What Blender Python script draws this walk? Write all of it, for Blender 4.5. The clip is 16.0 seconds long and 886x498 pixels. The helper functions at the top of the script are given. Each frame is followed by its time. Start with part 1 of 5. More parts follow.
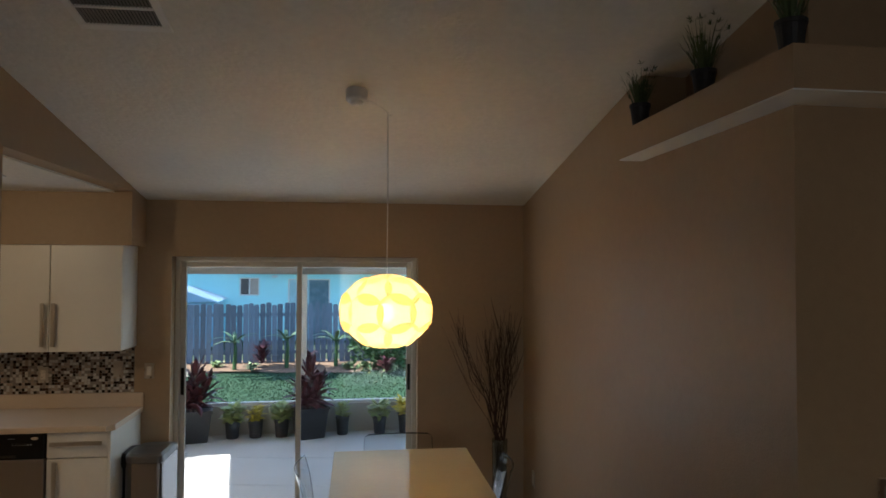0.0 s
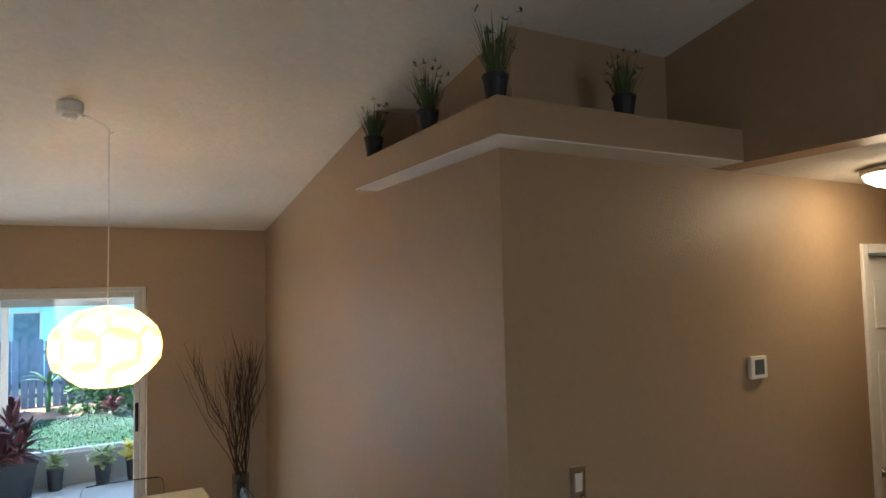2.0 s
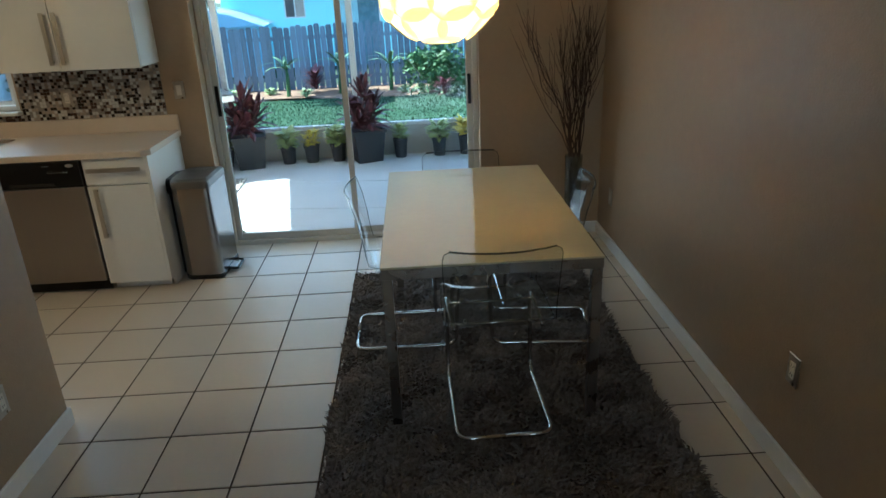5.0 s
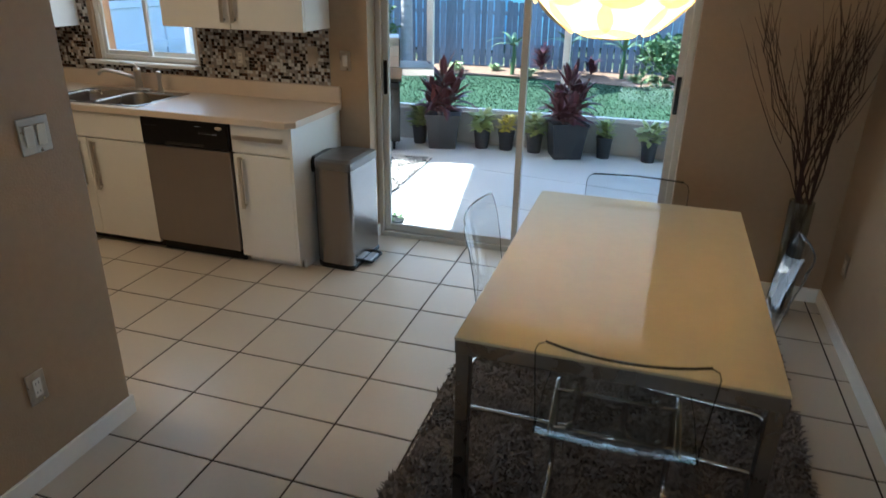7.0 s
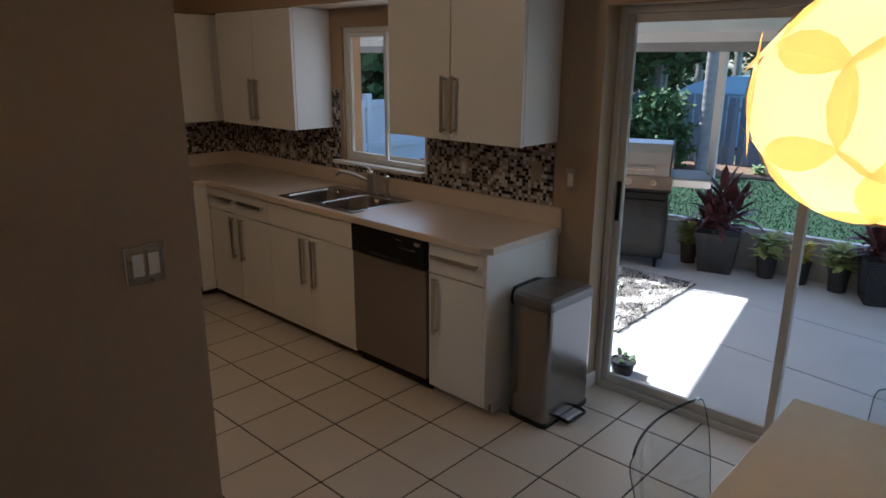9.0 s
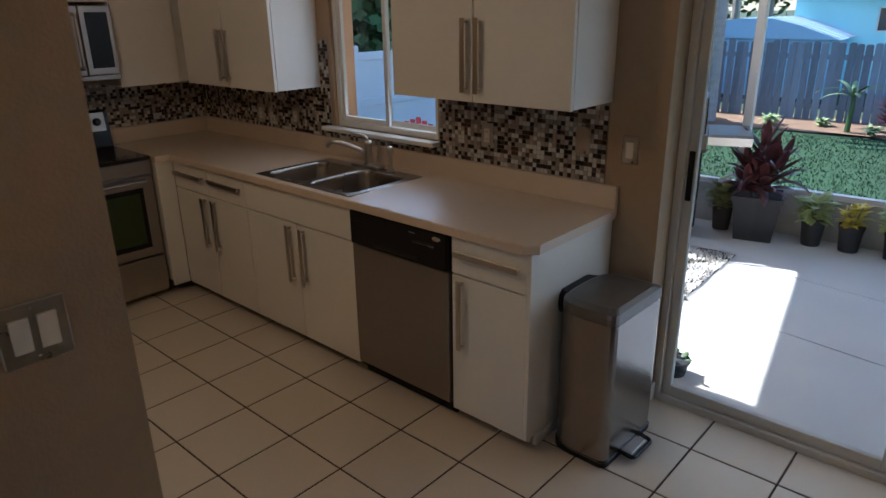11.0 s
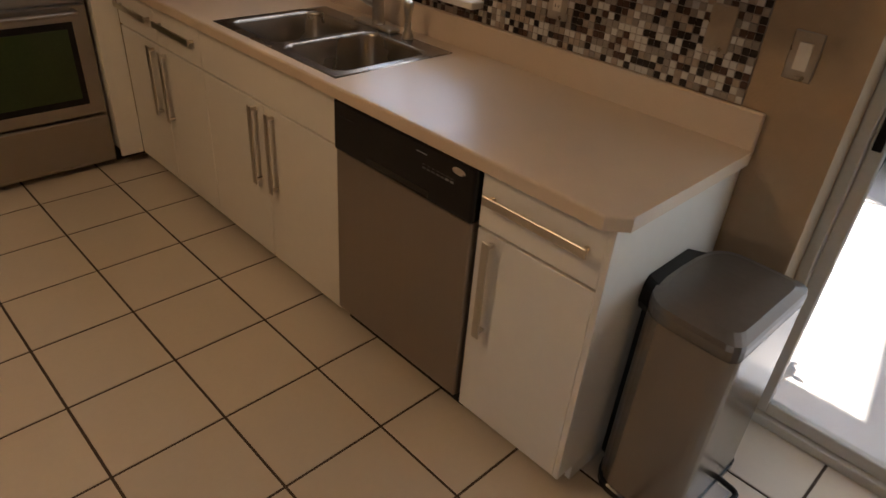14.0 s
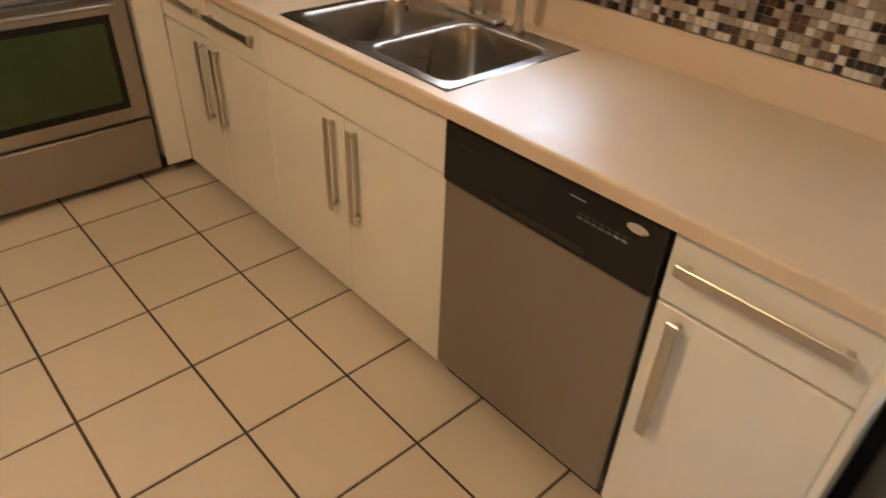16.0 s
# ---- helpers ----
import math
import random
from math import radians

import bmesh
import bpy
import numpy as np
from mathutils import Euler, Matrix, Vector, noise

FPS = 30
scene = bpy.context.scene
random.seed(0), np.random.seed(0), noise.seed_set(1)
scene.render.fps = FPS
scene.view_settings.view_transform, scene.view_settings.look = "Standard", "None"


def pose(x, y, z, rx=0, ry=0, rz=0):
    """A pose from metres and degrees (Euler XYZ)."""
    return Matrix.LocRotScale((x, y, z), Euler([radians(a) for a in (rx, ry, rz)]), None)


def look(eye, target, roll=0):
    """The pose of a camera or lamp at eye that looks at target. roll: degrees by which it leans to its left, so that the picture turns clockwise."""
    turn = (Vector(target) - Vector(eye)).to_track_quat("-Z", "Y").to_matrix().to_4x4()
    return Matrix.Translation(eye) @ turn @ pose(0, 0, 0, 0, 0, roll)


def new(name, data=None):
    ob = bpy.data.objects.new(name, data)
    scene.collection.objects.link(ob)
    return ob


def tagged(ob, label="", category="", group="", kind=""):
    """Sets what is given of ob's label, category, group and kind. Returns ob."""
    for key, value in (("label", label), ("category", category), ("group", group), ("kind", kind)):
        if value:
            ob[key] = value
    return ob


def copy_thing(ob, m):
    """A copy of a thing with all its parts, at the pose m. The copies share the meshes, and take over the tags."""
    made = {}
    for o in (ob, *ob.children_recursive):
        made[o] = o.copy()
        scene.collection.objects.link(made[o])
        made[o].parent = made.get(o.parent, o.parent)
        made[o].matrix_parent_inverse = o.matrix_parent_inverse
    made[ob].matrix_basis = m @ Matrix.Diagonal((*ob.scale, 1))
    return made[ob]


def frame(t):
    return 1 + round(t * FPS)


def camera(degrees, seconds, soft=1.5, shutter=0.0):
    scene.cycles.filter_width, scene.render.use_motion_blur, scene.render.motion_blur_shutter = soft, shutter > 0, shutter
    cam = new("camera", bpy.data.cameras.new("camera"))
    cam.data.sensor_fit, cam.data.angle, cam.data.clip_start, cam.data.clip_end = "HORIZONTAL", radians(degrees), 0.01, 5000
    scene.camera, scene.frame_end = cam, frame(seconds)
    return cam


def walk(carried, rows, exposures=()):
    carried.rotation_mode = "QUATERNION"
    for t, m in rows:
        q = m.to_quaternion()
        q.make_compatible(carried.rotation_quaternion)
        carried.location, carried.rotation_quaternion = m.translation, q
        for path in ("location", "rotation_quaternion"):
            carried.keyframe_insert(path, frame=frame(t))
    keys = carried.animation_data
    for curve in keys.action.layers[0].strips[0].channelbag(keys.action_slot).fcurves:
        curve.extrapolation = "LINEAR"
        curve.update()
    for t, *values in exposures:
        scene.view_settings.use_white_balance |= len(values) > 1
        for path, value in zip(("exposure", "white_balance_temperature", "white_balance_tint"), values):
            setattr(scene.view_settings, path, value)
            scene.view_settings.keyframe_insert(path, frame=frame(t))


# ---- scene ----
cam = camera(67.3, 16.0, shutter=0.3)
PATH = [
    (0, (-0.121, 1.653, 1.94), (0.137, 3.635, 2.0), 0.2),
    (0.5, (-0.147, 1.618, 1.926), (0.256, 3.575, 2.004), 1.1),
    (1, (-0.126, 1.594, 1.938), (0.511, 3.487, 2.042), 0.2),
    (1.5, (-0.103, 1.591, 1.951), (0.77, 3.387, 2.056), -0.5),
    (2, (-0.091, 1.596, 1.952), (0.872, 3.344, 2.075), -1.3),
    (2.5, (-0.083, 1.6, 1.954), (0.898, 3.338, 2.081), -1.7),
    (3, (-0.115, 1.616, 1.944), (0.665, 3.458, 1.94), -1.8),
    (3.5, (-0.203, 1.688, 1.923), (0.326, 3.6, 1.67), -2.7),
    (4, (-0.18, 1.852, 1.848), (0.094, 3.761, 1.32), -1.8),
    (4.2, (-0.146, 1.933, 1.825), (0.046, 3.838, 1.246), -2.1),
    (6.3, (-0.023, 2.836, 1.672), (-0.208, 4.627, 0.802), 0.4),
    (6.5, (0.049, 2.903, 1.682), (-0.28, 4.675, 0.814), 1.3),
    (7, (0.193, 3.064, 1.712), (-0.355, 4.822, 0.932), 1.0),
    (7.5, (0.212, 3.305, 1.724), (-0.436, 5.052, 0.996), 2.7),
    (8, (0.159, 3.503, 1.731), (-0.686, 5.159, 0.994), 2.9),
    (8.5, (0.193, 3.699, 1.74), (-0.976, 5.188, 1.092), 0.9),
    (9, (0.22, 3.907, 1.776), (-1.091, 5.314, 1.228), 0.3),
    (9.5, (0.113, 4.016, 1.764), (-1.246, 5.361, 1.178), -1.3),
    (9.7, (0.015, 4.03, 1.759), (-1.312, 5.408, 1.175), -1.0),
    (11.8, (-0.644, 4.603, 1.71), (-1.838, 6.03, 0.978), -0.2),
    (12, (-0.714, 4.643, 1.706), (-1.853, 6.121, 0.986), 0.6),
    (12.5, (-0.861, 4.743, 1.713), (-1.876, 6.323, 1.024), 0.9),
    (13, (-0.947, 4.876, 1.677), (-1.998, 6.414, 0.949), 1.8),
    (13.5, (-1.024, 5.053, 1.622), (-2.097, 6.346, 0.537), 4.1),
    (14, (-1.118, 5.13, 1.587), (-2.28, 6.351, 0.512), 4.7),
    (14.5, (-1.282, 5.125, 1.55), (-2.396, 6.352, 0.43), 4.4),
    (15, (-1.433, 5.12, 1.547), (-2.435, 6.43, 0.416), 4.3),
    (15.5, (-1.541, 5.167, 1.53), (-2.553, 6.441, 0.367), 4.9),
    (16, (-1.652, 5.276, 1.519), (-2.833, 6.401, 0.363), 2.7),
]

walk(cam, [(t, look(eye, target, roll)) for t, eye, target, roll in PATH],
     [(0.0, 1.55, 5850, 8), (0.8, 1.75, 5700, 8), (1.4, 2.05, 5700, 8), (2.0, 2.8, 5500, 7), (2.7, 3.15, 5400, 5), (3.1, 2.9, 5350, 2), (3.5, 2.35, 5150, -1), (4.2, 1.9, 4950, -9), (6.4, 2.7, 5350, 4),
      (7.5, 1.8, 5350, 4), (8.2, 1.4, 5500, 9), (9.0, 1.2, 5550, 13), (9.5, 1.15, 5250, 12), (11.8, 1.52, 5700, 13), (13.0, 1.35, 5950, 14), (13.6, 1.7, 6550, 17), (14.5, 2.35, 6950, 18), (16.0, 3.2, 6700, 13)])

# ---- world and sun ----
SUN_DIR = Vector((1.0, -0.074, -1.0)).normalized()
world = bpy.data.worlds.new("world")
scene.world = world
world.use_nodes = True
wn = world.node_tree.nodes
wl = world.node_tree.links
sky = wn.new("ShaderNodeTexSky")
sky.sky_type = "NISHITA"
sky.sun_disc = False
sky.sun_elevation = math.asin(-SUN_DIR.z)
sky.sun_rotation = math.atan2(-SUN_DIR.x, -SUN_DIR.y)
wl.new(sky.outputs[0], wn["Background"].inputs[0])
wn["Background"].inputs[1].default_value = 0.15


def lamp(name, kind, m, energy, color, **kw):
    d = bpy.data.lights.new(name, kind)
    d.energy, d.color = energy, color
    for k, v in kw.items():
        if k == "size":
            d.size = v
        elif k == "size_y":
            d.shape = "RECTANGLE"
            d.size_y = v
        elif k == "radius":
            d.shadow_soft_size = v
        elif k == "angle":
            d.angle = v
    ob = new(name, d)
    ob.matrix_world = m
    return ob


lamp("sun", "SUN", look((0, 0, 20), Vector((0, 0, 20)) + SUN_DIR), 5.0, (1.0, 0.93, 0.82), angle=radians(0.5))
# daylight through the door and the kitchen window, and the pendant, hall and kitchen lamps
lamp("door_daylight", "AREA", look((-0.54, 7.0, 1.05), (-0.54, 0, 0.6)), 1.7, (0.86, 0.93, 1.0), size=1.7, size_y=1.9)
lamp("window_daylight", "AREA", look((-3.12, 6.91, 1.53), (-3.12, 3, 1.2)), 0.7, (0.82, 0.91, 1.0), size=0.75, size_y=0.85)
lamp("pendant_bulb", "POINT", pose(0.038, 5.15, 1.70), 2.9, (1.0, 0.76, 0.46), radius=0.04)
# added fill from the unseen south end, brightens the shelf and hall walls
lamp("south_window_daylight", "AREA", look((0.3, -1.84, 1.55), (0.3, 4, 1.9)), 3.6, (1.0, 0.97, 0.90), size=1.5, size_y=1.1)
lamp("hall_bulb", "POINT", pose(3.09, 3.13, 2.28), 0.55, (1.0, 0.66, 0.34), radius=0.1)
lamp("kitchen_bulb", "POINT", pose(-2.85, 4.80, 2.28), 4.0, (1.0, 0.70, 0.40), radius=0.1)

# ---- materials ----
def mat(name, base, rough=0.5, metal=0.0, var=0.12, scale=6.0, fine=60.0, bump=0.0, bump_scale=80.0, spec=0.5, trans=0.0,
        ior=1.45, coat=0.0, rand=0.0, rvar=0.08, emit=None, estr=0.0, stretch=None):
    """A surface with colour that varies at two scales, fine relief and uneven gloss."""
    m = bpy.data.materials.new(name)
    m.use_nodes = True
    n, l = m.node_tree.nodes, m.node_tree.links
    b = n["Principled BSDF"]
    tc = n.new("ShaderNodeTexCoord")
    src = n.new("ShaderNodeNewGeometry").outputs["Position"] if rand and not stretch else tc.outputs["Object"]
    if stretch:
        mp = n.new("ShaderNodeMapping")
        mp.inputs["Scale"].default_value = stretch
        l.new(src, mp.inputs[0])
        src = mp.outputs[0]
    n1, n2 = n.new("ShaderNodeTexNoise"), n.new("ShaderNodeTexNoise")
    n1.inputs["Scale"].default_value, n2.inputs["Scale"].default_value = scale, fine
    n1.inputs["Detail"].default_value = 4
    n2.inputs["Detail"].default_value = 3
    l.new(src, n1.inputs["Vector"])
    l.new(src, n2.inputs["Vector"])
    add = n.new("ShaderNodeMath")
    add.operation = "ADD"
    l.new(n1.outputs[0], add.inputs[0])
    l.new(n2.outputs[0], add.inputs[1])
    last = add.outputs[0]
    if rand:
        oi = n.new("ShaderNodeObjectInfo")
        ma = n.new("ShaderNodeMath")
        ma.operation = "MULTIPLY_ADD"
        ma.inputs[1].default_value = rand / max(var, 0.01)
        l.new(oi.outputs["Random"], ma.inputs[0])
        l.new(last, ma.inputs[2])
        last = ma.outputs[0]
    mr = n.new("ShaderNodeMapRange")
    mr.inputs[1].default_value, mr.inputs[2].default_value = 0.6, 1.4 + (rand / max(var, 0.01) if rand else 0)
    mr.inputs[3].default_value, mr.inputs[4].default_value = 1 - var, 1 + var
    l.new(last, mr.inputs[0])
    mx = n.new("ShaderNodeVectorMath")
    mx.operation = "SCALE"
    mx.inputs[0].default_value = base
    l.new(mr.outputs[0], mx.inputs["Scale"])
    l.new(mx.outputs[0], b.inputs["Base Color"])
    rr = n.new("ShaderNodeMapRange")
    rr.inputs[1].default_value, rr.inputs[2].default_value = 0.3, 0.7
    rr.inputs[3].default_value, rr.inputs[4].default_value = max(0.02, rough - rvar), min(1, rough + rvar)
    l.new(n1.outputs[0], rr.inputs[0])
    l.new(rr.outputs[0], b.inputs["Roughness"])
    b.inputs["Metallic"].default_value = metal
    b.inputs["Specular IOR Level"].default_value = spec
    b.inputs["IOR"].default_value = ior
    b.inputs["Transmission Weight"].default_value = trans
    b.inputs["Coat Weight"].default_value = coat
    if bump:
        n3 = n.new("ShaderNodeTexNoise")
        n3.inputs["Scale"].default_value = bump_scale
        n3.inputs["Detail"].default_value = 3
        l.new(src, n3.inputs["Vector"])
        bp = n.new("ShaderNodeBump")
        bp.inputs["Strength"].default_value = bump
        bp.inputs["Distance"].default_value = 0.004
        l.new(n3.outputs[0], bp.inputs["Height"])
        l.new(bp.outputs[0], b.inputs["Normal"])
    if emit:
        b.inputs["Emission Color"].default_value = (*emit, 1)
        b.inputs["Emission Strength"].default_value = estr
    return m


def clear(name, tint, rough=0.02, ior=1.45, mix=0.85):
    """Thin clear sheet: mostly see-through, with a mirror gloss that grows at the edge."""
    m = bpy.data.materials.new(name)
    m.use_nodes = True
    n, l = m.node_tree.nodes, m.node_tree.links
    n.remove(n["Principled BSDF"])
    t, g, lw, mx = n.new("ShaderNodeBsdfTransparent"), n.new("ShaderNodeBsdfGlossy"), n.new("ShaderNodeLayerWeight"), n.new("ShaderNodeMixShader")
    lw.inputs[0].default_value = 0.5
    pw, f = n.new("ShaderNodeMath"), n.new("ShaderNodeMath")
    pw.operation, f.operation = "POWER", "MULTIPLY_ADD"
    pw.inputs[1].default_value = 5.0
    r0 = ((ior - 1) / (ior + 1)) ** 2
    f.inputs[1].default_value, f.inputs[2].default_value = (1 - r0) * mix, r0
    l.new(lw.outputs["Facing"], pw.inputs[0])
    l.new(pw.outputs[0], f.inputs[0])
    t.inputs[0].default_value = (*tint, 1)
    g.inputs["Roughness"].default_value = rough
    l.new(f.outputs[0], mx.inputs[0])
    l.new(t.outputs[0], mx.inputs[1])
    l.new(g.outputs[0], mx.inputs[2])
    l.new(mx.outputs[0], n["Material Output"].inputs[0])
    return m


M_WALL = mat("wall_paint", (0.36, 0.255, 0.158), 0.45, var=0.06, scale=1.2, fine=30, bump=0.35, bump_scale=130, rvar=0.06)
M_WHITEWALL = mat("white_trim_paint", (0.78, 0.76, 0.72), 0.4, var=0.03, scale=3, fine=40)
M_CEIL = mat("ceiling_texture", (0.74, 0.71, 0.65), 0.9, var=0.07, scale=2.2, fine=26, bump=1.0, bump_scale=38)
M_GROUT = mat("grout", (0.065, 0.045, 0.032), 0.9, var=0.25, scale=3, fine=80, bump=0.3)
M_TILE = mat("floor_tile", (0.60, 0.53, 0.44), 0.30, var=0.05, scale=4, fine=50, bump=0.05, bump_scale=25, rand=0.05, rvar=0.015)
M_CAB = mat("cabinet_white", (0.76, 0.74, 0.70), 0.3, var=0.02, scale=2, fine=30, rvar=0.01)
M_COUNTER = mat("laminate_cream", (0.64, 0.53, 0.42), 0.34, var=0.05, scale=9, fine=240, rvar=0.05)
M_STEEL = mat("brushed_steel", (0.34, 0.31, 0.295), 0.34, metal=1.0, var=0.03, scale=6, fine=60, stretch=(9, 9, 0.3), rvar=0.02)
M_BINSTEEL = mat("bin_steel", (0.30, 0.275, 0.255), 0.24, metal=1.0, var=0.06, scale=3, fine=30, stretch=(6, 6, 0.03), rvar=0.03)
M_STEELH = mat("brushed_steel_long", (0.40, 0.37, 0.34), 0.3, metal=1.0, var=0.02, scale=6, fine=60, stretch=(9, 0.3, 9), rvar=0.02)
M_CHROME = mat("chrome", (0.60, 0.59, 0.57), 0.12, metal=1.0, var=0.03, scale=8, rvar=0.05)
M_NICKEL = mat("brushed_nickel", (0.55, 0.52, 0.47), 0.32, metal=1.0, var=0.03, scale=6, rvar=0.01)
M_BLACK = mat("black_plastic", (0.007, 0.007, 0.0075), 0.22, var=0.1, scale=5, fine=60, spec=0.35, rvar=0.01)
# near black for hidden bodies, and for shade painted into slots and plinth recesses
M_DARK = mat("dark_parts_and_shade", (0.02, 0.018, 0.015), 0.8, var=0.2)
M_POT = mat("pot_plastic", (0.022, 0.024, 0.028), 0.55, var=0.3, scale=8, fine=60, bump=0.2)
M_ALU = mat("door_aluminium", (0.62, 0.60, 0.56), 0.4, metal=0.0, var=0.05, scale=5, fine=80)
M_GLASS = clear("window_glass", (0.97, 0.985, 0.98))
M_ACRYL = clear("clear_acrylic", (0.90, 0.925, 0.93), ior=1.75)
M_TABLE = mat("table_top_cream", (0.62, 0.55, 0.38), 0.06, var=0.03, scale=2, fine=30, rvar=0.012, spec=0.32)
M_TLEG = mat("table_steel", (0.24, 0.21, 0.18), 0.3, metal=1.0, var=0.06, scale=10)
M_RUG = mat("shag_grey", (0.20, 0.165, 0.14), 0.95, var=0.4, scale=14, fine=120)
M_CONC = mat("patio_concrete", (0.68, 0.68, 0.68), 0.85, var=0.10, scale=2.5, fine=70, bump=0.3)
M_KNEE = mat("knee_wall_stucco", (0.50, 0.48, 0.44), 0.9, var=0.08, scale=3, fine=60, bump=0.6)
M_GRASS = mat("grass", (0.018, 0.055, 0.022), 0.95, var=0.45, scale=0.7, fine=18, bump=0.5, bump_scale=35)
M_MULCH = mat("mulch", (0.22, 0.14, 0.09), 0.95, var=0.3, scale=4, fine=60, bump=1.0)
M_FENCE = mat("weathered_fence", (0.15, 0.19, 0.24), 0.9, var=0.65, scale=6, fine=50, rand=0.35, stretch=(3, 3, 0.4))
M_TURQ = mat("turquoise_stucco", (0.50, 0.90, 0.93), 0.85, var=0.04, scale=1, fine=30)
M_ROOF = mat("grey_shingle", (0.09, 0.09, 0.10), 0.9, var=0.3, scale=3, fine=40)
M_BLUEROOF = mat("blue_metal_roof", (0.30, 0.50, 0.68), 0.5, var=0.1, scale=2, fine=30)
M_LEAF = mat("leaf_green", (0.05, 0.11, 0.035), 0.5, var=0.4, scale=10, fine=60, rand=0.2)
M_CROTON = mat("croton_leaf", (0.34, 0.40, 0.13), 0.45, var=0.6, scale=25, fine=90, rand=0.2)
M_CROTONY = mat("croton_yellow_leaf", (0.68, 0.55, 0.05), 0.45, var=0.35, scale=25, fine=90)
M_TI = mat("cordyline_leaf", (0.105, 0.032, 0.04), 0.35, var=0.45, scale=10, fine=50)
M_FOL = mat("far_foliage", (0.05, 0.11, 0.035), 0.7, var=0.5, scale=1.5, fine=12)
M_BARK = mat("bark", (0.30, 0.28, 0.27), 0.9, var=0.3, scale=8, fine=50, bump=0.8)
M_TWIG = mat("dark_twig", (0.045, 0.02, 0.012), 0.7, var=0.3, scale=20)
M_GRASSP = mat("shelf_grass_leaf", (0.06, 0.09, 0.03), 0.6, var=0.4, scale=20)
M_SOIL = mat("soil", (0.04, 0.028, 0.02), 0.95, var=0.3, scale=30, bump=0.8)
M_WFRAME = mat("white_vinyl", (0.75, 0.74, 0.70), 0.35, var=0.03)

# ---- builders ----
def mesh_of(name, bm, material, smooth=False):
    me = bpy.data.meshes.new(name)
    bmesh.ops.recalc_face_normals(bm, faces=bm.faces)
    if smooth:
        for f in bm.faces:
            f.smooth = True
    bm.to_mesh(me)
    bm.free()
    for m in (material if isinstance(material, (list, tuple)) else [material]):
        me.materials.append(m)
    return me


def part(name, bm, material, parent=None, label="", smooth=False, kind=""):
    """One mesh object from a bmesh, under a thing or a part."""
    ob = new(name, mesh_of(name, bm, material, smooth))
    if parent is not None:
        ob.parent = parent
    if label:
        ob["label"] = label
    if kind:
        ob["kind"] = kind
    return ob


def empty(name, m, label, category, group=""):
    ob = new(name)
    ob.matrix_world = m
    ob.empty_display_size = 0.05
    return tagged(ob, label, category, group)


def box(bm, x0, x1, y0, y1, z0, z1, bevel=0.0, seg=1, m=None, mi=0):
    pts = [(x, y, z) for x in (x0, x1) for y in (y0, y1) for z in (z0, z1)]
    v = [bm.verts.new((m @ Vector(p)) if m is not None else p) for p in pts]
    fs = [bm.faces.new([v[i] for i in q]) for q in ((0, 1, 3, 2), (4, 6, 7, 5), (0, 4, 5, 1), (2, 3, 7, 6), (0, 2, 6, 4), (1, 5, 7, 3))]
    for f in fs:
        f.material_index = mi
    if bevel:
        es = {e for f in fs for e in f.edges}
        bmesh.ops.bevel(bm, geom=list(es), offset=bevel, segments=seg, profile=0.5, affect="EDGES", clamp_overlap=True, material=-1)
    return bm


def boxes(*specs, bevel=0.0, seg=1):
    bm = bmesh.new()
    for s in specs:
        box(bm, *s, bevel=bevel, seg=seg)
    return bm


def rings(bm, rs, closed_ends=True, mi=0):
    """Joins rings of points (all of one count) into a skin."""
    vs = [[bm.verts.new(p) for p in r] for r in rs]
    n = len(vs[0])
    for a, b in zip(vs, vs[1:]):
        for i in range(n):
            bm.faces.new((a[i], a[(i + 1) % n], b[(i + 1) % n], b[i])).material_index = mi
    if closed_ends:
        bm.faces.new(vs[0][::-1]).material_index = mi
        bm.faces.new(vs[-1]).material_index = mi
    return bm


def lathe(bm, profile, n=24, c=(0, 0, 0), closed_ends=True, mi=0):
    """Turns (radius, height) pairs about z."""
    return rings(bm, [[(c[0] + r * math.cos(2 * math.pi * i / n), c[1] + r * math.sin(2 * math.pi * i / n), c[2] + z) for i in range(n)]
                      for r, z in profile], closed_ends, mi)


def tube(bm, pts, r, n=8, mi=0):
    """A round bar along points; r may be a list."""
    pts = [Vector(p) for p in pts]
    rs = r if isinstance(r, (list, tuple)) else [r] * len(pts)
    out = []
    up = None
    for i, p in enumerate(pts):
        d = (pts[min(i + 1, len(pts) - 1)] - pts[max(i - 1, 0)]).normalized()
        if up is None:
            up = d.orthogonal().normalized()
        else:
            up = (up - d * up.dot(d)).normalized()
        side = d.cross(up)
        out.append([p + (up * math.cos(2 * math.pi * k / n) + side * math.sin(2 * math.pi * k / n)) * rs[i] for k in range(n)])
    return rings(bm, out, True, mi)


def rounded(pts, r, seg=4):
    """A path of points with its inner corners rounded."""
    pts = [Vector(p) for p in pts]
    out = [pts[0]]
    for a, b, c in zip(pts, pts[1:], pts[2:]):
        u, w = (a - b), (c - b)
        k = min(r, u.length / 2, w.length / 2)
        p, q = b + u.normalized() * k, b + w.normalized() * k
        for i in range(seg + 1):
            s = i / seg
            out.append(p * (1 - s) ** 2 + b * 2 * s * (1 - s) + q * s * s)
    return out + [pts[-1]]


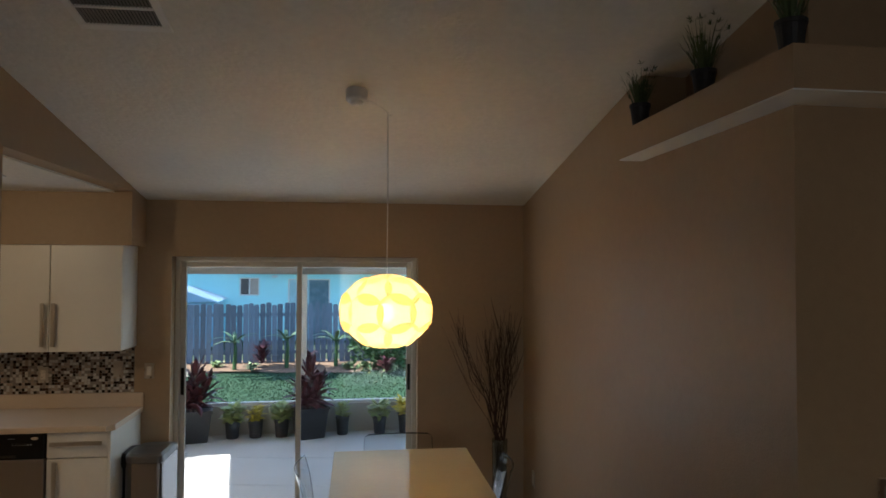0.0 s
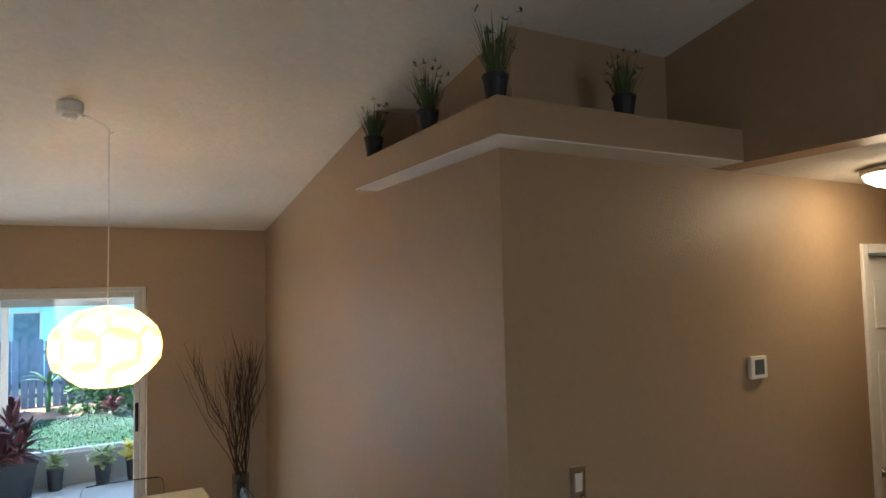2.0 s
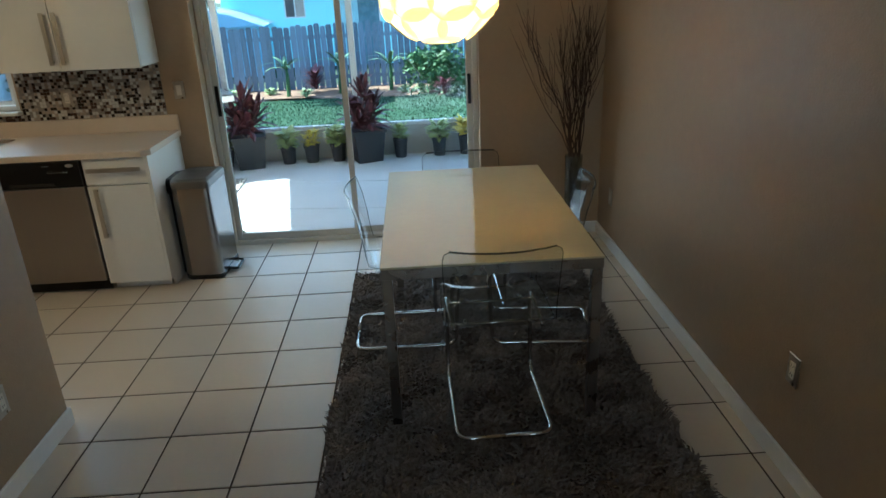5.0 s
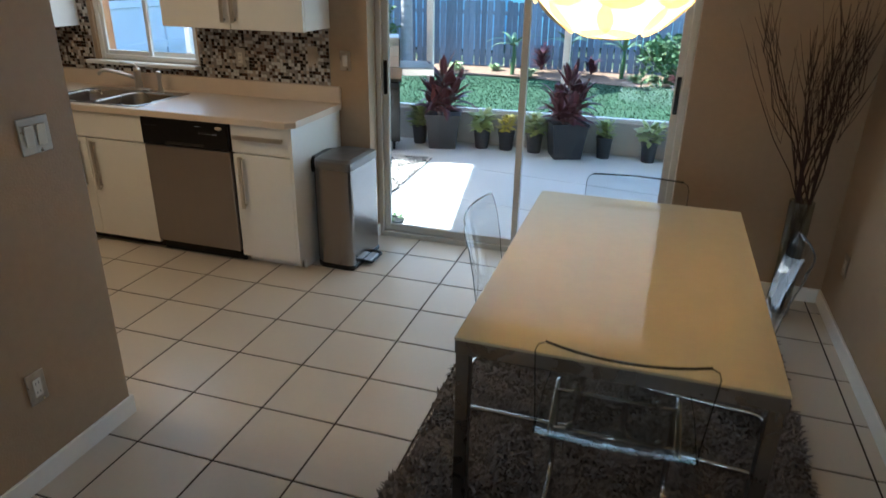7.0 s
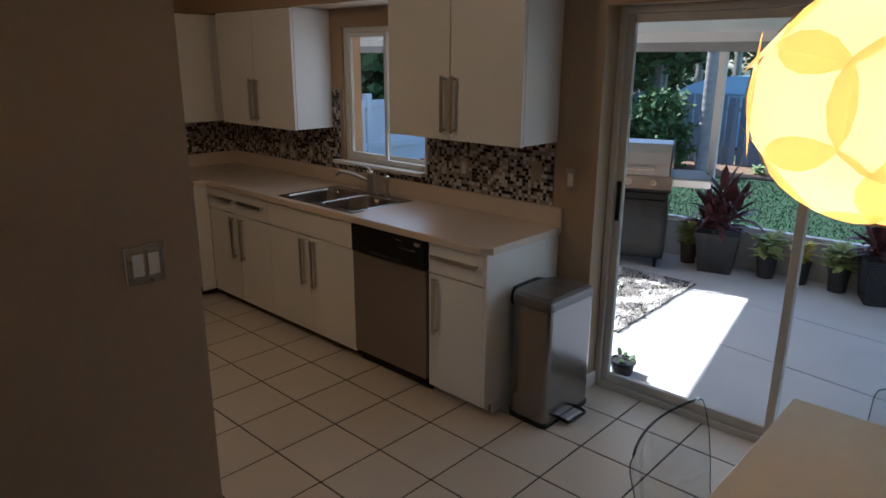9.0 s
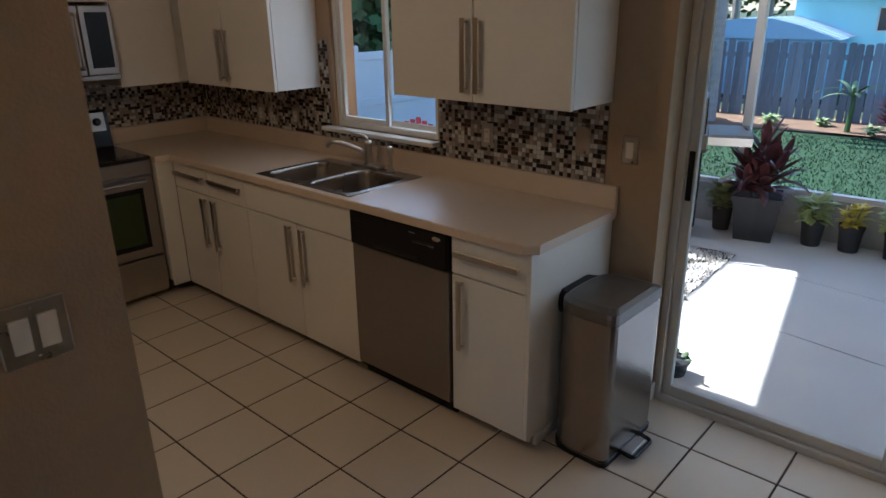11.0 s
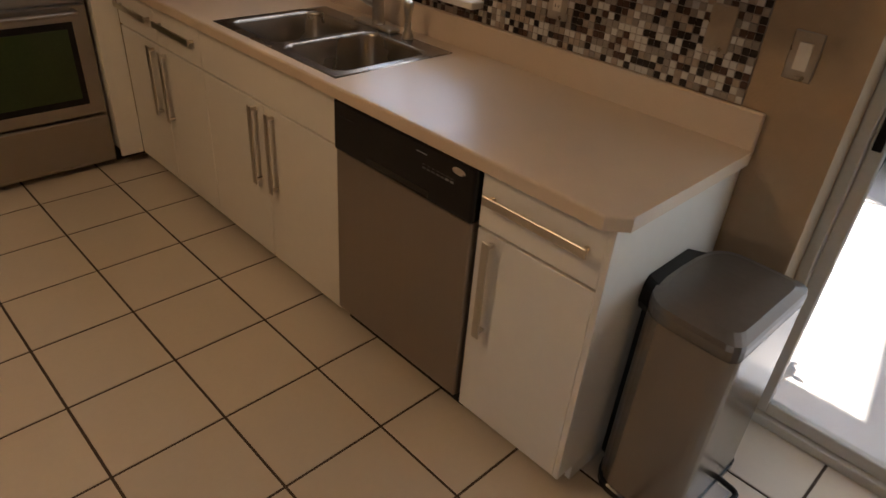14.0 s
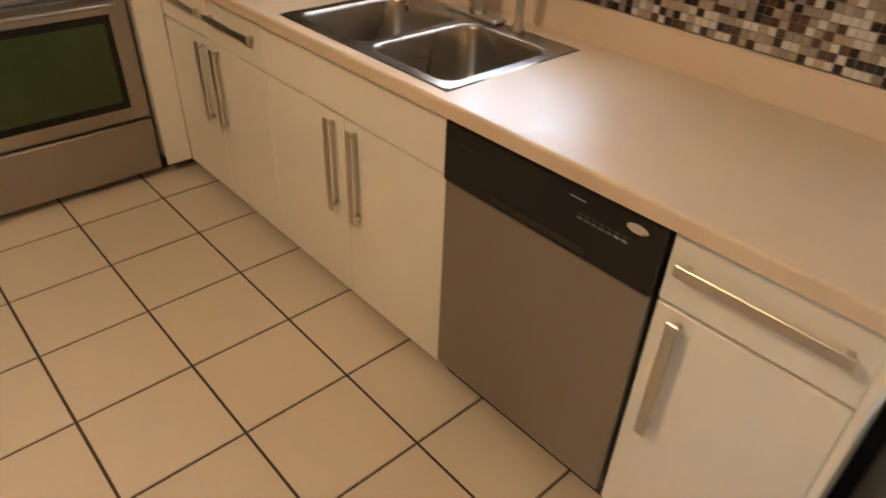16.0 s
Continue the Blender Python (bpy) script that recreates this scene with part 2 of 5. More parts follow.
def leaf(bm, base, d, length, width, droop=0.3, n=4, fold=0.2, mi=0):
    """One blade that bends over: a folded strip with two sides."""
    d = Vector(d).normalized()
    side = d.cross(Vector((0, 0, 1)))
    side = side.normalized() if side.length > 0.01 else Vector((1, 0, 0))
    p = Vector(base)
    prev = None
    for i in range(n + 1):
        s = i / n
        w = width * (math.sin(math.pi * min(1, 0.12 + s * 0.88)) ** 0.7) * 0.5 if i < n else width * 0.02
        lift = side.cross(d) * (-fold * w)
        row = [bm.verts.new(p - side * w + lift), bm.verts.new(p), bm.verts.new(p + side * w + lift)]
        if prev:
            for a in (0, 1):
                bm.faces.new((prev[a], prev[a + 1], row[a + 1], row[a])).material_index = mi
        prev = row
        p = p + d * (length / n)
        d = (d - Vector((0, 0, droop / n * 2))).normalized()
        side = (side - d * side.dot(d)).normalized()
    return bm

# ---- the shell ----
def setting(name, bm, material, label=""):
    ob = part(name, bm, material, None, label, kind="structure")
    return ob


XW, XE, YN, YS = -1.69, 1.218, 6.9, 3.543      # faces of the dining walls and of the hall wall
KW, KZ, HZ = -5.02, 2.47, 2.45                  # kitchen west wall, kitchen and hall ceilings
DX0, DX1, DZ = -1.502, 0.362, 2.028             # sliding door opening
WX0, WX1, WZ0, WZ1 = -3.53, -2.715, 1.085, 1.98    # kitchen window opening
SLOPE, RIDGE = 0.180, 0.9


def vault(y):
    return 2.455 + SLOPE * (YN - y)


T = 0.14
setting("wall_north", boxes((KW - T, WX0, YN, YN + T, 0, 2.9), (WX0, WX1, YN, YN + T, 0, WZ0), (WX0, WX1, YN, YN + T, WZ1, 2.9), (WX1, DX0, YN, YN + T, 0, 2.9),
                            (DX0, DX1, YN, YN + T, DZ, 2.9), (DX1, XE + T, YN, YN + T, 0, 2.9)), M_WALL, "tan painted wall with sliding door and kitchen window")
bm = bmesh.new()
box(bm, XW - 0.12, XW, -2.0, 4.84, 0, 4.2)
setting("wall_west", bm, M_WALL, "tan painted wall between dining room and kitchen")
setting("header_west", boxes((XW - 0.12, XW, 4.84, YN, KZ + 0.012, 4.2)), M_WALL, "tan painted header over the kitchen opening")
setting("soffit_kitchen", boxes((KW, XW - 0.122, 6.575, YN, 2.10, KZ), (XW - 0.122, XW, 6.575, YN, 2.10, KZ + 0.010)), M_WALL, "tan painted soffit above the cabinets")
setting("wall_kitchen_west", boxes((KW - T, KW, 3.0, YN, 0, 2.6)), M_WALL, "tan painted kitchen end wall")
setting("wall_kitchen_south", boxes((KW - T, XW - 0.12, 2.86, 3.0, 0, 2.6)), M_WALL, "plain tan kitchen back wall")
setting("ceiling_kitchen", boxes((KW - T, XW - 0.12, 2.86, YN, KZ, KZ + 0.05)), M_CEIL, "white textured flat kitchen ceiling")
# east block with the plant shelf
setting("wall_east", boxes((XE, XE + 0.24, YS, YN, 0, 2.455), (XE + 0.24, 2.32, YS, YS + 0.225, 0, 2.455), (1.44, 1.58, 3.77, YN, 2.456, 4.2), (1.58, 2.32, 3.77, 3.91, 2.456, 4.2),
                           (2.32, 3.46, YS, YS + T, 0, HZ), (3.46, 4.22, YS, YS + T, 2.09, HZ), (4.22, 5.4, YS, YS + T, 0, HZ)), M_WALL, "tan painted wall with a plant shelf above")
setting("plant_shelf", boxes((1.102, 1.44, 3.378, 4.64, 2.457, 2.585), (1.44, 2.32, 3.378, 3.77, 2.457, 2.585)), M_WALL, "tan plant shelf high on the wall")
setting("shelf_infill", boxes((XE, 1.44, 4.64, YN, 2.456, 4.2)), M_WALL, "tan painted upper wall")
setting("trim_shelf", boxes((1.103, 1.2175, 3.379, 4.639, 2.452, 2.4565), (1.2175, 2.32, 3.379, 3.5425, 2.452, 2.4565)), M_WHITEWALL, "white underside board of the plant shelf")
setting("wall_hall_header", boxes((2.32, 2.46, -2.0, YS, HZ, 4.2), (2.32, 2.46, YS, 3.77, HZ, 4.2)), M_WALL, "dark tan upper wall above the hall opening")
setting("wall_hall_side", boxes((2.32, 2.46, -2.0, 2.0, 0, HZ), (2.46, 5.4, 1.86, 2.0, 0, HZ)), M_WALL, "tan painted hall wall")
setting("wall_hall_end", boxes((5.26, 5.4, 2.0, YS, 0, HZ)), M_WALL, "tan painted wall at the end of the hall")
setting("ceiling_hall", boxes((2.46, 5.4, 1.86, YS + T, HZ, HZ + 0.05)), M_CEIL, "white flat hall ceiling")
# unseen wall, opened for the added fill window
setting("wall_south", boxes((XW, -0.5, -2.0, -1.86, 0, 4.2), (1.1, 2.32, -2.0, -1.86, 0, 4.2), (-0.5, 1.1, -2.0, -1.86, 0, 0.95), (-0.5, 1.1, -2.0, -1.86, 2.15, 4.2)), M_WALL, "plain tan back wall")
bm = bmesh.new()
pts = [(YN + T, vault(YN + T)), (RIDGE, vault(RIDGE)), (-2.0, vault(RIDGE) - SLOPE * (RIDGE + 2.0))]
rings(bm, [[(x, y, z) for y, z in pts] + [(x, y, z + 0.06) for y, z in pts[::-1]] for x in (XW - 0.12, 2.46)])
setting("ceiling", bm, M_CEIL, "white textured vaulted ceiling")

# skirting
FD = 0.122      # the door frame sits at the outer face of the wall
setting("baseboard_east", boxes((XE - 0.013, XE, YS - 0.013, YN, 0, 0.085), (XE, 3.40, YS - 0.013, YS, 0, 0.085), bevel=0.003), M_WHITEWALL, "white painted skirting board")
setting("baseboard_west", boxes((XW, XW + 0.013, -1.86, 4.853, 0, 0.085), (XW - 0.12, XW, 4.84, 4.853, 0, 0.085), bevel=0.003), M_WHITEWALL, "white painted skirting board")
setting("baseboard_north", boxes((DX1, XE - 0.013, YN - 0.013, YN, 0, 0.085), (-1.70, DX0, YN - 0.013, YN, 0, 0.085), (DX0, DX0 + 0.012, YN - 0.013, YN + FD - 0.002, 0, 0.085), bevel=0.003), M_WHITEWALL, "white painted skirting board")

# sliding door
door = empty("door_sliding", pose(DX0, YN, 0), "white aluminium sliding glass patio door, closed", "door")
door["kind"] = "structure"


def slider_rect(x0, x1, y0, y1, z0, z1, w, wb=None):
    wb = wb or w
    return boxes((x0, x0 + w, y0, y1, z0, z1), (x1 - w, x1, y0, y1, z0, z1), (x0 + w, x1 - w, y0, y1, z1 - w, z1), (x0 + w, x1 - w, y0, y1, z0, z0 + wb), bevel=0.003)


W = DX1 - DX0
mid = W * 0.5
part("door_frame", slider_rect(0, W, FD, FD + 0.105, -0.03, DZ, 0.034, 0.062), M_ALU, door)
for x0, x1, y in ((0.035, mid + 0.022, FD + 0.022), (mid - 0.022, W - 0.035, FD + 0.057)):
    leaf_p = part("sliding_panel", slider_rect(x0, x1, y, y + 0.03, 0.033, DZ - 0.036, 0.040, 0.048), M_ALU, door)
    g = part("pane", boxes((x0 + 0.041, x1 - 0.041, y + 0.012, y + 0.016, 0.082, DZ - 0.077)), M_GLASS, leaf_p)
    g.visible_shadow = False
for x, y in ((0.055, FD + 0.0215), (W - 0.055, FD + 0.0565)):
    part("handle", boxes((x - 0.012, x + 0.012, y - 0.006, y, 0.96, 1.17), bevel=0.002), M_BLACK, door, "flat black pull plate")

# kitchen window
win = empty("window_kitchen", pose(WX0, YN, WZ0), "white vinyl sliding kitchen window above the sink", "window")
win["kind"] = "structure"
W, Hh = WX1 - WX0, WZ1 - WZ0
part("window_frame", slider_rect(0, W, 0.02, 0.075, 0, Hh, 0.035), M_WFRAME, win)
for x0, x1, y in ((0.036, W / 2 + 0.02, 0.025), (W / 2 - 0.02, W - 0.036, 0.047)):
    s = part("sash", slider_rect(x0, x1, y, y + 0.02, 0.036, Hh - 0.036, 0.028), M_WFRAME, win)
    g = part("pane", boxes((x0 + 0.029, x1 - 0.029, y + 0.008, y + 0.012, 0.065, Hh - 0.065)), M_GLASS, s)
    g.visible_shadow = False
part("window_sill", boxes((-0.07, W + 0.01, -0.06, 0.02, -0.024, 0.0), bevel=0.004), M_WFRAME, win)

# floor
setting("floor", boxes((KW - T, 5.4, -2.0, YN + T, -0.15, -0.003)), M_GROUT, "brown-grey grout bed of the tiled floor")

M_PEACH = mat("peach_stucco", (0.72, 0.42, 0.24), 0.9, var=0.06, scale=3, fine=60, bump=0.6)
y0, y1 = YN + T + 0.001, YN + T + 0.03
ZB = -0.40
setting("wall_outside", boxes((-7.0, WX0, y0, y1, ZB, 2.9), (WX0, WX1, y0, y1, ZB, WZ0), (WX0, WX1, y0, y1, WZ1, 2.9), (WX1, DX0, y0, y1, ZB, 2.9), (DX0, DX1, y0, y1, ZB, -0.031), (DX0, DX1, y0, y1, DZ, 2.9),
                              (DX1, 3.5, y0, y1, ZB, 2.9), (WX0 - 0.001, WX0 + 0.004, YN + 0.076, y0, WZ0, WZ1)), M_PEACH, "peach stucco outside wall")
# hall door
dr = empty("door_hall", pose(3.46, YS, 0), "white six-panel hall door in a white frame, closed", "door")
dr["kind"] = "structure"
part("door_frame", boxes((-0.05, 0.0, -0.015, 0.02, 0, 2.14), (0.76, 0.81, -0.015, 0.02, 0, 2.14), (0, 0.76, -0.015, 0.02, 2.09, 2.14), bevel=0.004), M_WHITEWALL, dr)
part("door_leaf", boxes((0.003, 0.757, 0.03, 0.065, 0.008, 2.085)), M_WHITEWALL, dr)
for px0, px1 in ((0.10, 0.35), (0.41, 0.66)):
    for pz0, pz1 in ((0.22, 0.80), (0.98, 1.58), (1.70, 1.95)):
        part("panel", boxes((px0, px1, 0.022, 0.0295, pz0, pz1), bevel=0.006), M_WHITEWALL, dr)
bm = bmesh.new()
lathe(bm, [(0.028, 0), (0.028, 0.006), (0.012, 0.02), (0.024, 0.045), (0.024, 0.058), (0.01, 0.066)], 16)
bm.transform(pose(0.07, 0.0295, 0.97, 90, 0, 0))
part("door_knob", bm, M_NICKEL, dr, "brushed nickel knob", smooth=True)

# unseen window, added to go with the south fill lamp
wb = empty("window_back", pose(-0.5, -1.86, 0.95), "white framed back window, unseen, added for the fill lamp", "window")
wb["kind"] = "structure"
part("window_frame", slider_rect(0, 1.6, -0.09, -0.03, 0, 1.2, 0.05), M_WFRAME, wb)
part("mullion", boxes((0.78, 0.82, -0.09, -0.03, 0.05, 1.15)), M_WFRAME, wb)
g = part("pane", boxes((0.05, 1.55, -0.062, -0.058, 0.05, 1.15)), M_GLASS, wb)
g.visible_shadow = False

# ---- kitchen ----
CF = 6.285     # faces of the base cabinets
CT = 0.912


def handle_bar(parent, x, y, z0, z1, vertical=True, name="handle"):
    bm = bmesh.new()
    if vertical:
        box(bm, x - 0.013, x + 0.013, y - 0.032, y - 0.026, z0, z1, bevel=0.002)
        for z in (z0 + 0.012, z1 - 0.022):
            box(bm, x - 0.006, x + 0.006, y - 0.027, y + 0.001, z, z + 0.010)
    else:
        box(bm, z0, z1, y - 0.032, y - 0.026, x - 0.013, x + 0.013, bevel=0.002)
        for z in (z0 + 0.012, z1 - 0.022):
            box(bm, z, z + 0.010, y - 0.027, y + 0.001, x - 0.005, x + 0.005)
    return part(name, bm, M_NICKEL, parent, "brushed nickel bar handle")


def base_cabinet(x0, x1, doors, drawers, label, end=False, has_top=True):
    c = empty("base_cabinet", pose(x0, CF, 0), label, "cabinet", "kitchen base cabinets")
    w = x1 - x0
    part("body", boxes((0.001, w - 0.001, 0.021, 0.61, 0.09, 0.872 if has_top else 0.69), *([] if has_top else [(0.001, w - 0.001, 0.021, 0.026, 0.6905, 0.872)])), M_CAB, c)
    # plinth coloured near black for shade under the doors; the end one stays white
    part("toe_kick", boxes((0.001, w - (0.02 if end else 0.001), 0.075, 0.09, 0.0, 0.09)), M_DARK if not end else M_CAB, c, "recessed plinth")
    if end:
        part("side_panel", boxes((w - 0.001, w + 0.017, 0.0, 0.61, 0.060, 0.872), (w - 0.001, w + 0.017, 0.075, 0.61, 0.0, 0.0598), bevel=0.001), M_CAB, c, "white end panel")
    n = len(doors)
    dw = w / n
    for i, hs in enumerate(doors):
        d = part("door", boxes((i * dw + 0.002, (i + 1) * dw - 0.002, 0.0, 0.019, 0.060, 0.700), bevel=0.0015), M_CAB, c)
        hx = i * dw + (0.058 if hs == "l" else dw - 0.055)
        handle_bar(d, hx, 0.0, 0.375, 0.690)
    m = len(drawers)
    for i, has in enumerate(drawers):
        q = w / m
        d = part("drawer", boxes((i * q + 0.0015, (i + 1) * q - 0.0015, 0.0, 0.019, 0.708, 0.868), bevel=0.0015), M_CAB, c)
        if has:
            handle_bar(d, 0.803, 0.0, i * q + q * 0.5 - min(0.16, q * 0.44), i * q + q * 0.5 + min(0.16, q * 0.44), vertical=False)
    return c


base_cabinet(-2.098, -1.722, ["l"], [1], "white slab-front base cabinet with one drawer, beside the dishwasher", end=True)
base_cabinet(-3.60, -2.706, ["r", "l"], [0], "white sink base cabinet with two doors", has_top=False)
base_cabinet(-4.392, -3.60, ["r", "l"], [1, 1], "white base cabinet with two drawers over two doors")


def upper_cabinet(x0, x1, label, doors=("r", "l"), z0=1.36, z1=2.10, y0=6.575, y1=6.9, hinge=None):
    c = empty("wall_cabinet", pose(x0, y0, z0), label, "cabinet", "kitchen wall cabinets")
    w, h, d = x1 - x0, z1 - z0, y1 - y0
    part("body", boxes((0.001, w - 0.001, 0.021, d - 0.001, 0, h - 0.001), bevel=0.001), M_CAB, c)
    n = len(doors)
    for i, hs in enumerate(doors):
        q = w / n
        dd = part("door", boxes((i * q + 0.003, (i + 1) * q - 0.003, 0.0, 0.019, -0.003, h - 0.005), bevel=0.0015), M_CAB, c)
        if hs != "n":
            handle_bar(dd, i * q + (0.035 if hs == "l" else q - 0.035), 0.0, 0.035, 0.335)
    return c


upper_cabinet(-2.70, -1.745, "white slab-front wall cabinet with two doors, beside the window")
upper_cabinet(-4.60, -3.645, "white slab-front wall cabinet with two doors, near the range", z0=1.305, z1=2.10)

# worktop: one sheet with a clipped front corner and a hole for the sink
SX0, SX1, SY0, SY1 = -3.495, -2.745, 6.305, 6.80


def counter():
    x0, x1, yf, yb = KW, -1.685, 6.262, 6.88
    z0, z1 = 0.874, CT
    bm = bmesh.new()
    e = 0.02
    outer = [(x0, yb), (x0, 6.17), (-4.375, 6.17), (-4.375, yf), (x1 - 0.045, yf), (x1, yf + 0.045), (x1, yb)]
    hole = [(SX0 + e, SY0 + e), (SX1 - e, SY0 + e), (SX1 - e, SY1 - e), (SX0 + e, SY1 - e)]
    for z, up in ((z1, True), (z0, False)):
        V = lambda p: bm.verts.new((p[0], p[1], z))
        o, h = [V(p) for p in outer], [V(p) for p in hole]
        bm.faces.new((o[0], o[1], o[2], o[3], h[0], h[3]))
        bm.faces.new((o[3], o[4], o[5], h[1], h[0]))
        bm.faces.new((o[5], o[6], h[2], h[1]))
        bm.faces.new((o[6], o[0], h[3], h[2]))
        if up:
            to, th = o, h
        else:
            bo, bh = o, h
    for a, b in ((to, bo), (th, bh)):
        for i in range(len(a)):
            bm.faces.new((a[i], a[(i + 1) % len(a)], b[(i + 1) % len(a)], b[i]))
    bmesh.ops.recalc_face_normals(bm, faces=bm.faces)
    es = [e for e in bm.edges if all(abs(v.co.z - z1) < 1e-5 and v in to for v in e.verts) and all(v.co.y < 6.85 for v in e.verts)]
    bmesh.ops.bevel(bm, geom=es, offset=0.008, segments=3, profile=0.5, affect="EDGES")
    return bm


c = empty("countertop", pose(0, 0, 0), "cream laminate worktop with a clipped corner and upstand", "countertop")
part("worktop", counter(), M_COUNTER, c)
part("upstand", boxes((KW + 0.021, -1.688, 6.88, YN - 0.001, CT - 0.03, 1.014), (KW + 0.001, KW + 0.020, 6.171, YN - 0.001, CT, 1.014), bevel=0.004), M_COUNTER, c, "cream laminate upstand")

# corner filler panel beside the range
c = empty("filler_cabinet", pose(0, 0, 0), "white corner base unit beside the range", "cabinet")
part("body", boxes((-4.98, -4.407, 6.178, 6.284, 0.09, 0.872)), M_CAB, c)
part("filler_panel", boxes((-4.406, -4.393, 6.175, 6.284, 0.06, 0.872), bevel=0.001), M_CAB, c)
# this plinth's near-black colour holds the shade of its recess
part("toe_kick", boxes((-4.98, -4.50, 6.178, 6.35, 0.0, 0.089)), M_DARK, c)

# ---- dishwasher ----
M_ROCK0 = mat("badge_pale", (0.55, 0.53, 0.5), 0.3, metal=0.6, var=0.03)
M_MARK = mat("marking_grey", (0.30, 0.32, 0.33), 0.5, var=0.05)
M_MARKD = mat("marking_dim", (0.10, 0.10, 0.10), 0.5, var=0.05)
dw = empty("dishwasher", pose(-2.707, 6.27, 0), "stainless dishwasher with a black control panel, built in", "dishwasher")
part("tub", boxes((0.004, 0.605, 0.04, 0.6, 0.1, 0.868)), M_DARK, dw)
part("door", boxes((0.006, 0.600, 0.0, 0.04, 0.085, 0.706), bevel=0.006, seg=2), M_STEEL, dw, "brushed stainless steel door")
part("control_panel", boxes((0.006, 0.603, -0.008, 0.04, 0.709, 0.872), bevel=0.008, seg=2), M_BLACK, dw, "glossy black control panel")
# flat strip on the panel; the pocket's shade is only in its colour
part("handle_pocket", boxes((0.17, 0.44, -0.0095, -0.0083, 0.722, 0.740), bevel=0.0005), M_DARK, dw, "flat dark strip for the shade in the pull")
part("vent_slot", boxes((0.04, 0.12, -0.0093, -0.0083, 0.825, 0.829)), M_DARK, dw)
bm = bmesh.new()
lathe(bm, [(0.024, 0), (0.023, 0.0012), (0.0005, 0.0014)], 24, closed_ends=False)
bm.transform(Matrix.Translation((0.546, -0.0083, 0.842)) @ Matrix.Rotation(math.pi / 2, 4, "X") @ Matrix.Diagonal((1, 0.42, 1, 1)))
part("badge", bm, M_ROCK0, dw, "pale oval badge")
part("marking", boxes((0.385, 0.425, -0.0089, -0.0083, 0.842, 0.8445)), M_MARK, dw, "small pale marking")
for i in range(7):
    part("button", boxes((0.41 + i * 0.018, 0.423 + i * 0.018, -0.0092, -0.0083, 0.800, 0.806), bevel=0.0003), M_MARK if i > 4 else M_MARKD, dw, "small control button")
    part("marking", boxes((0.411 + i * 0.018, 0.421 + i * 0.018, -0.0088, -0.0083, 0.812, 0.8135)), M_MARKD, dw)
part("toe_panel", boxes((0.006, 0.603, 0.05, 0.065, 0.01, 0.083)), M_BLACK, dw)

# ---- sink ----
M_SINK = mat("sink_steel", (0.33, 0.31, 0.285), 0.27, metal=1.0, var=0.05, scale=3, fine=60, rvar=0.04)


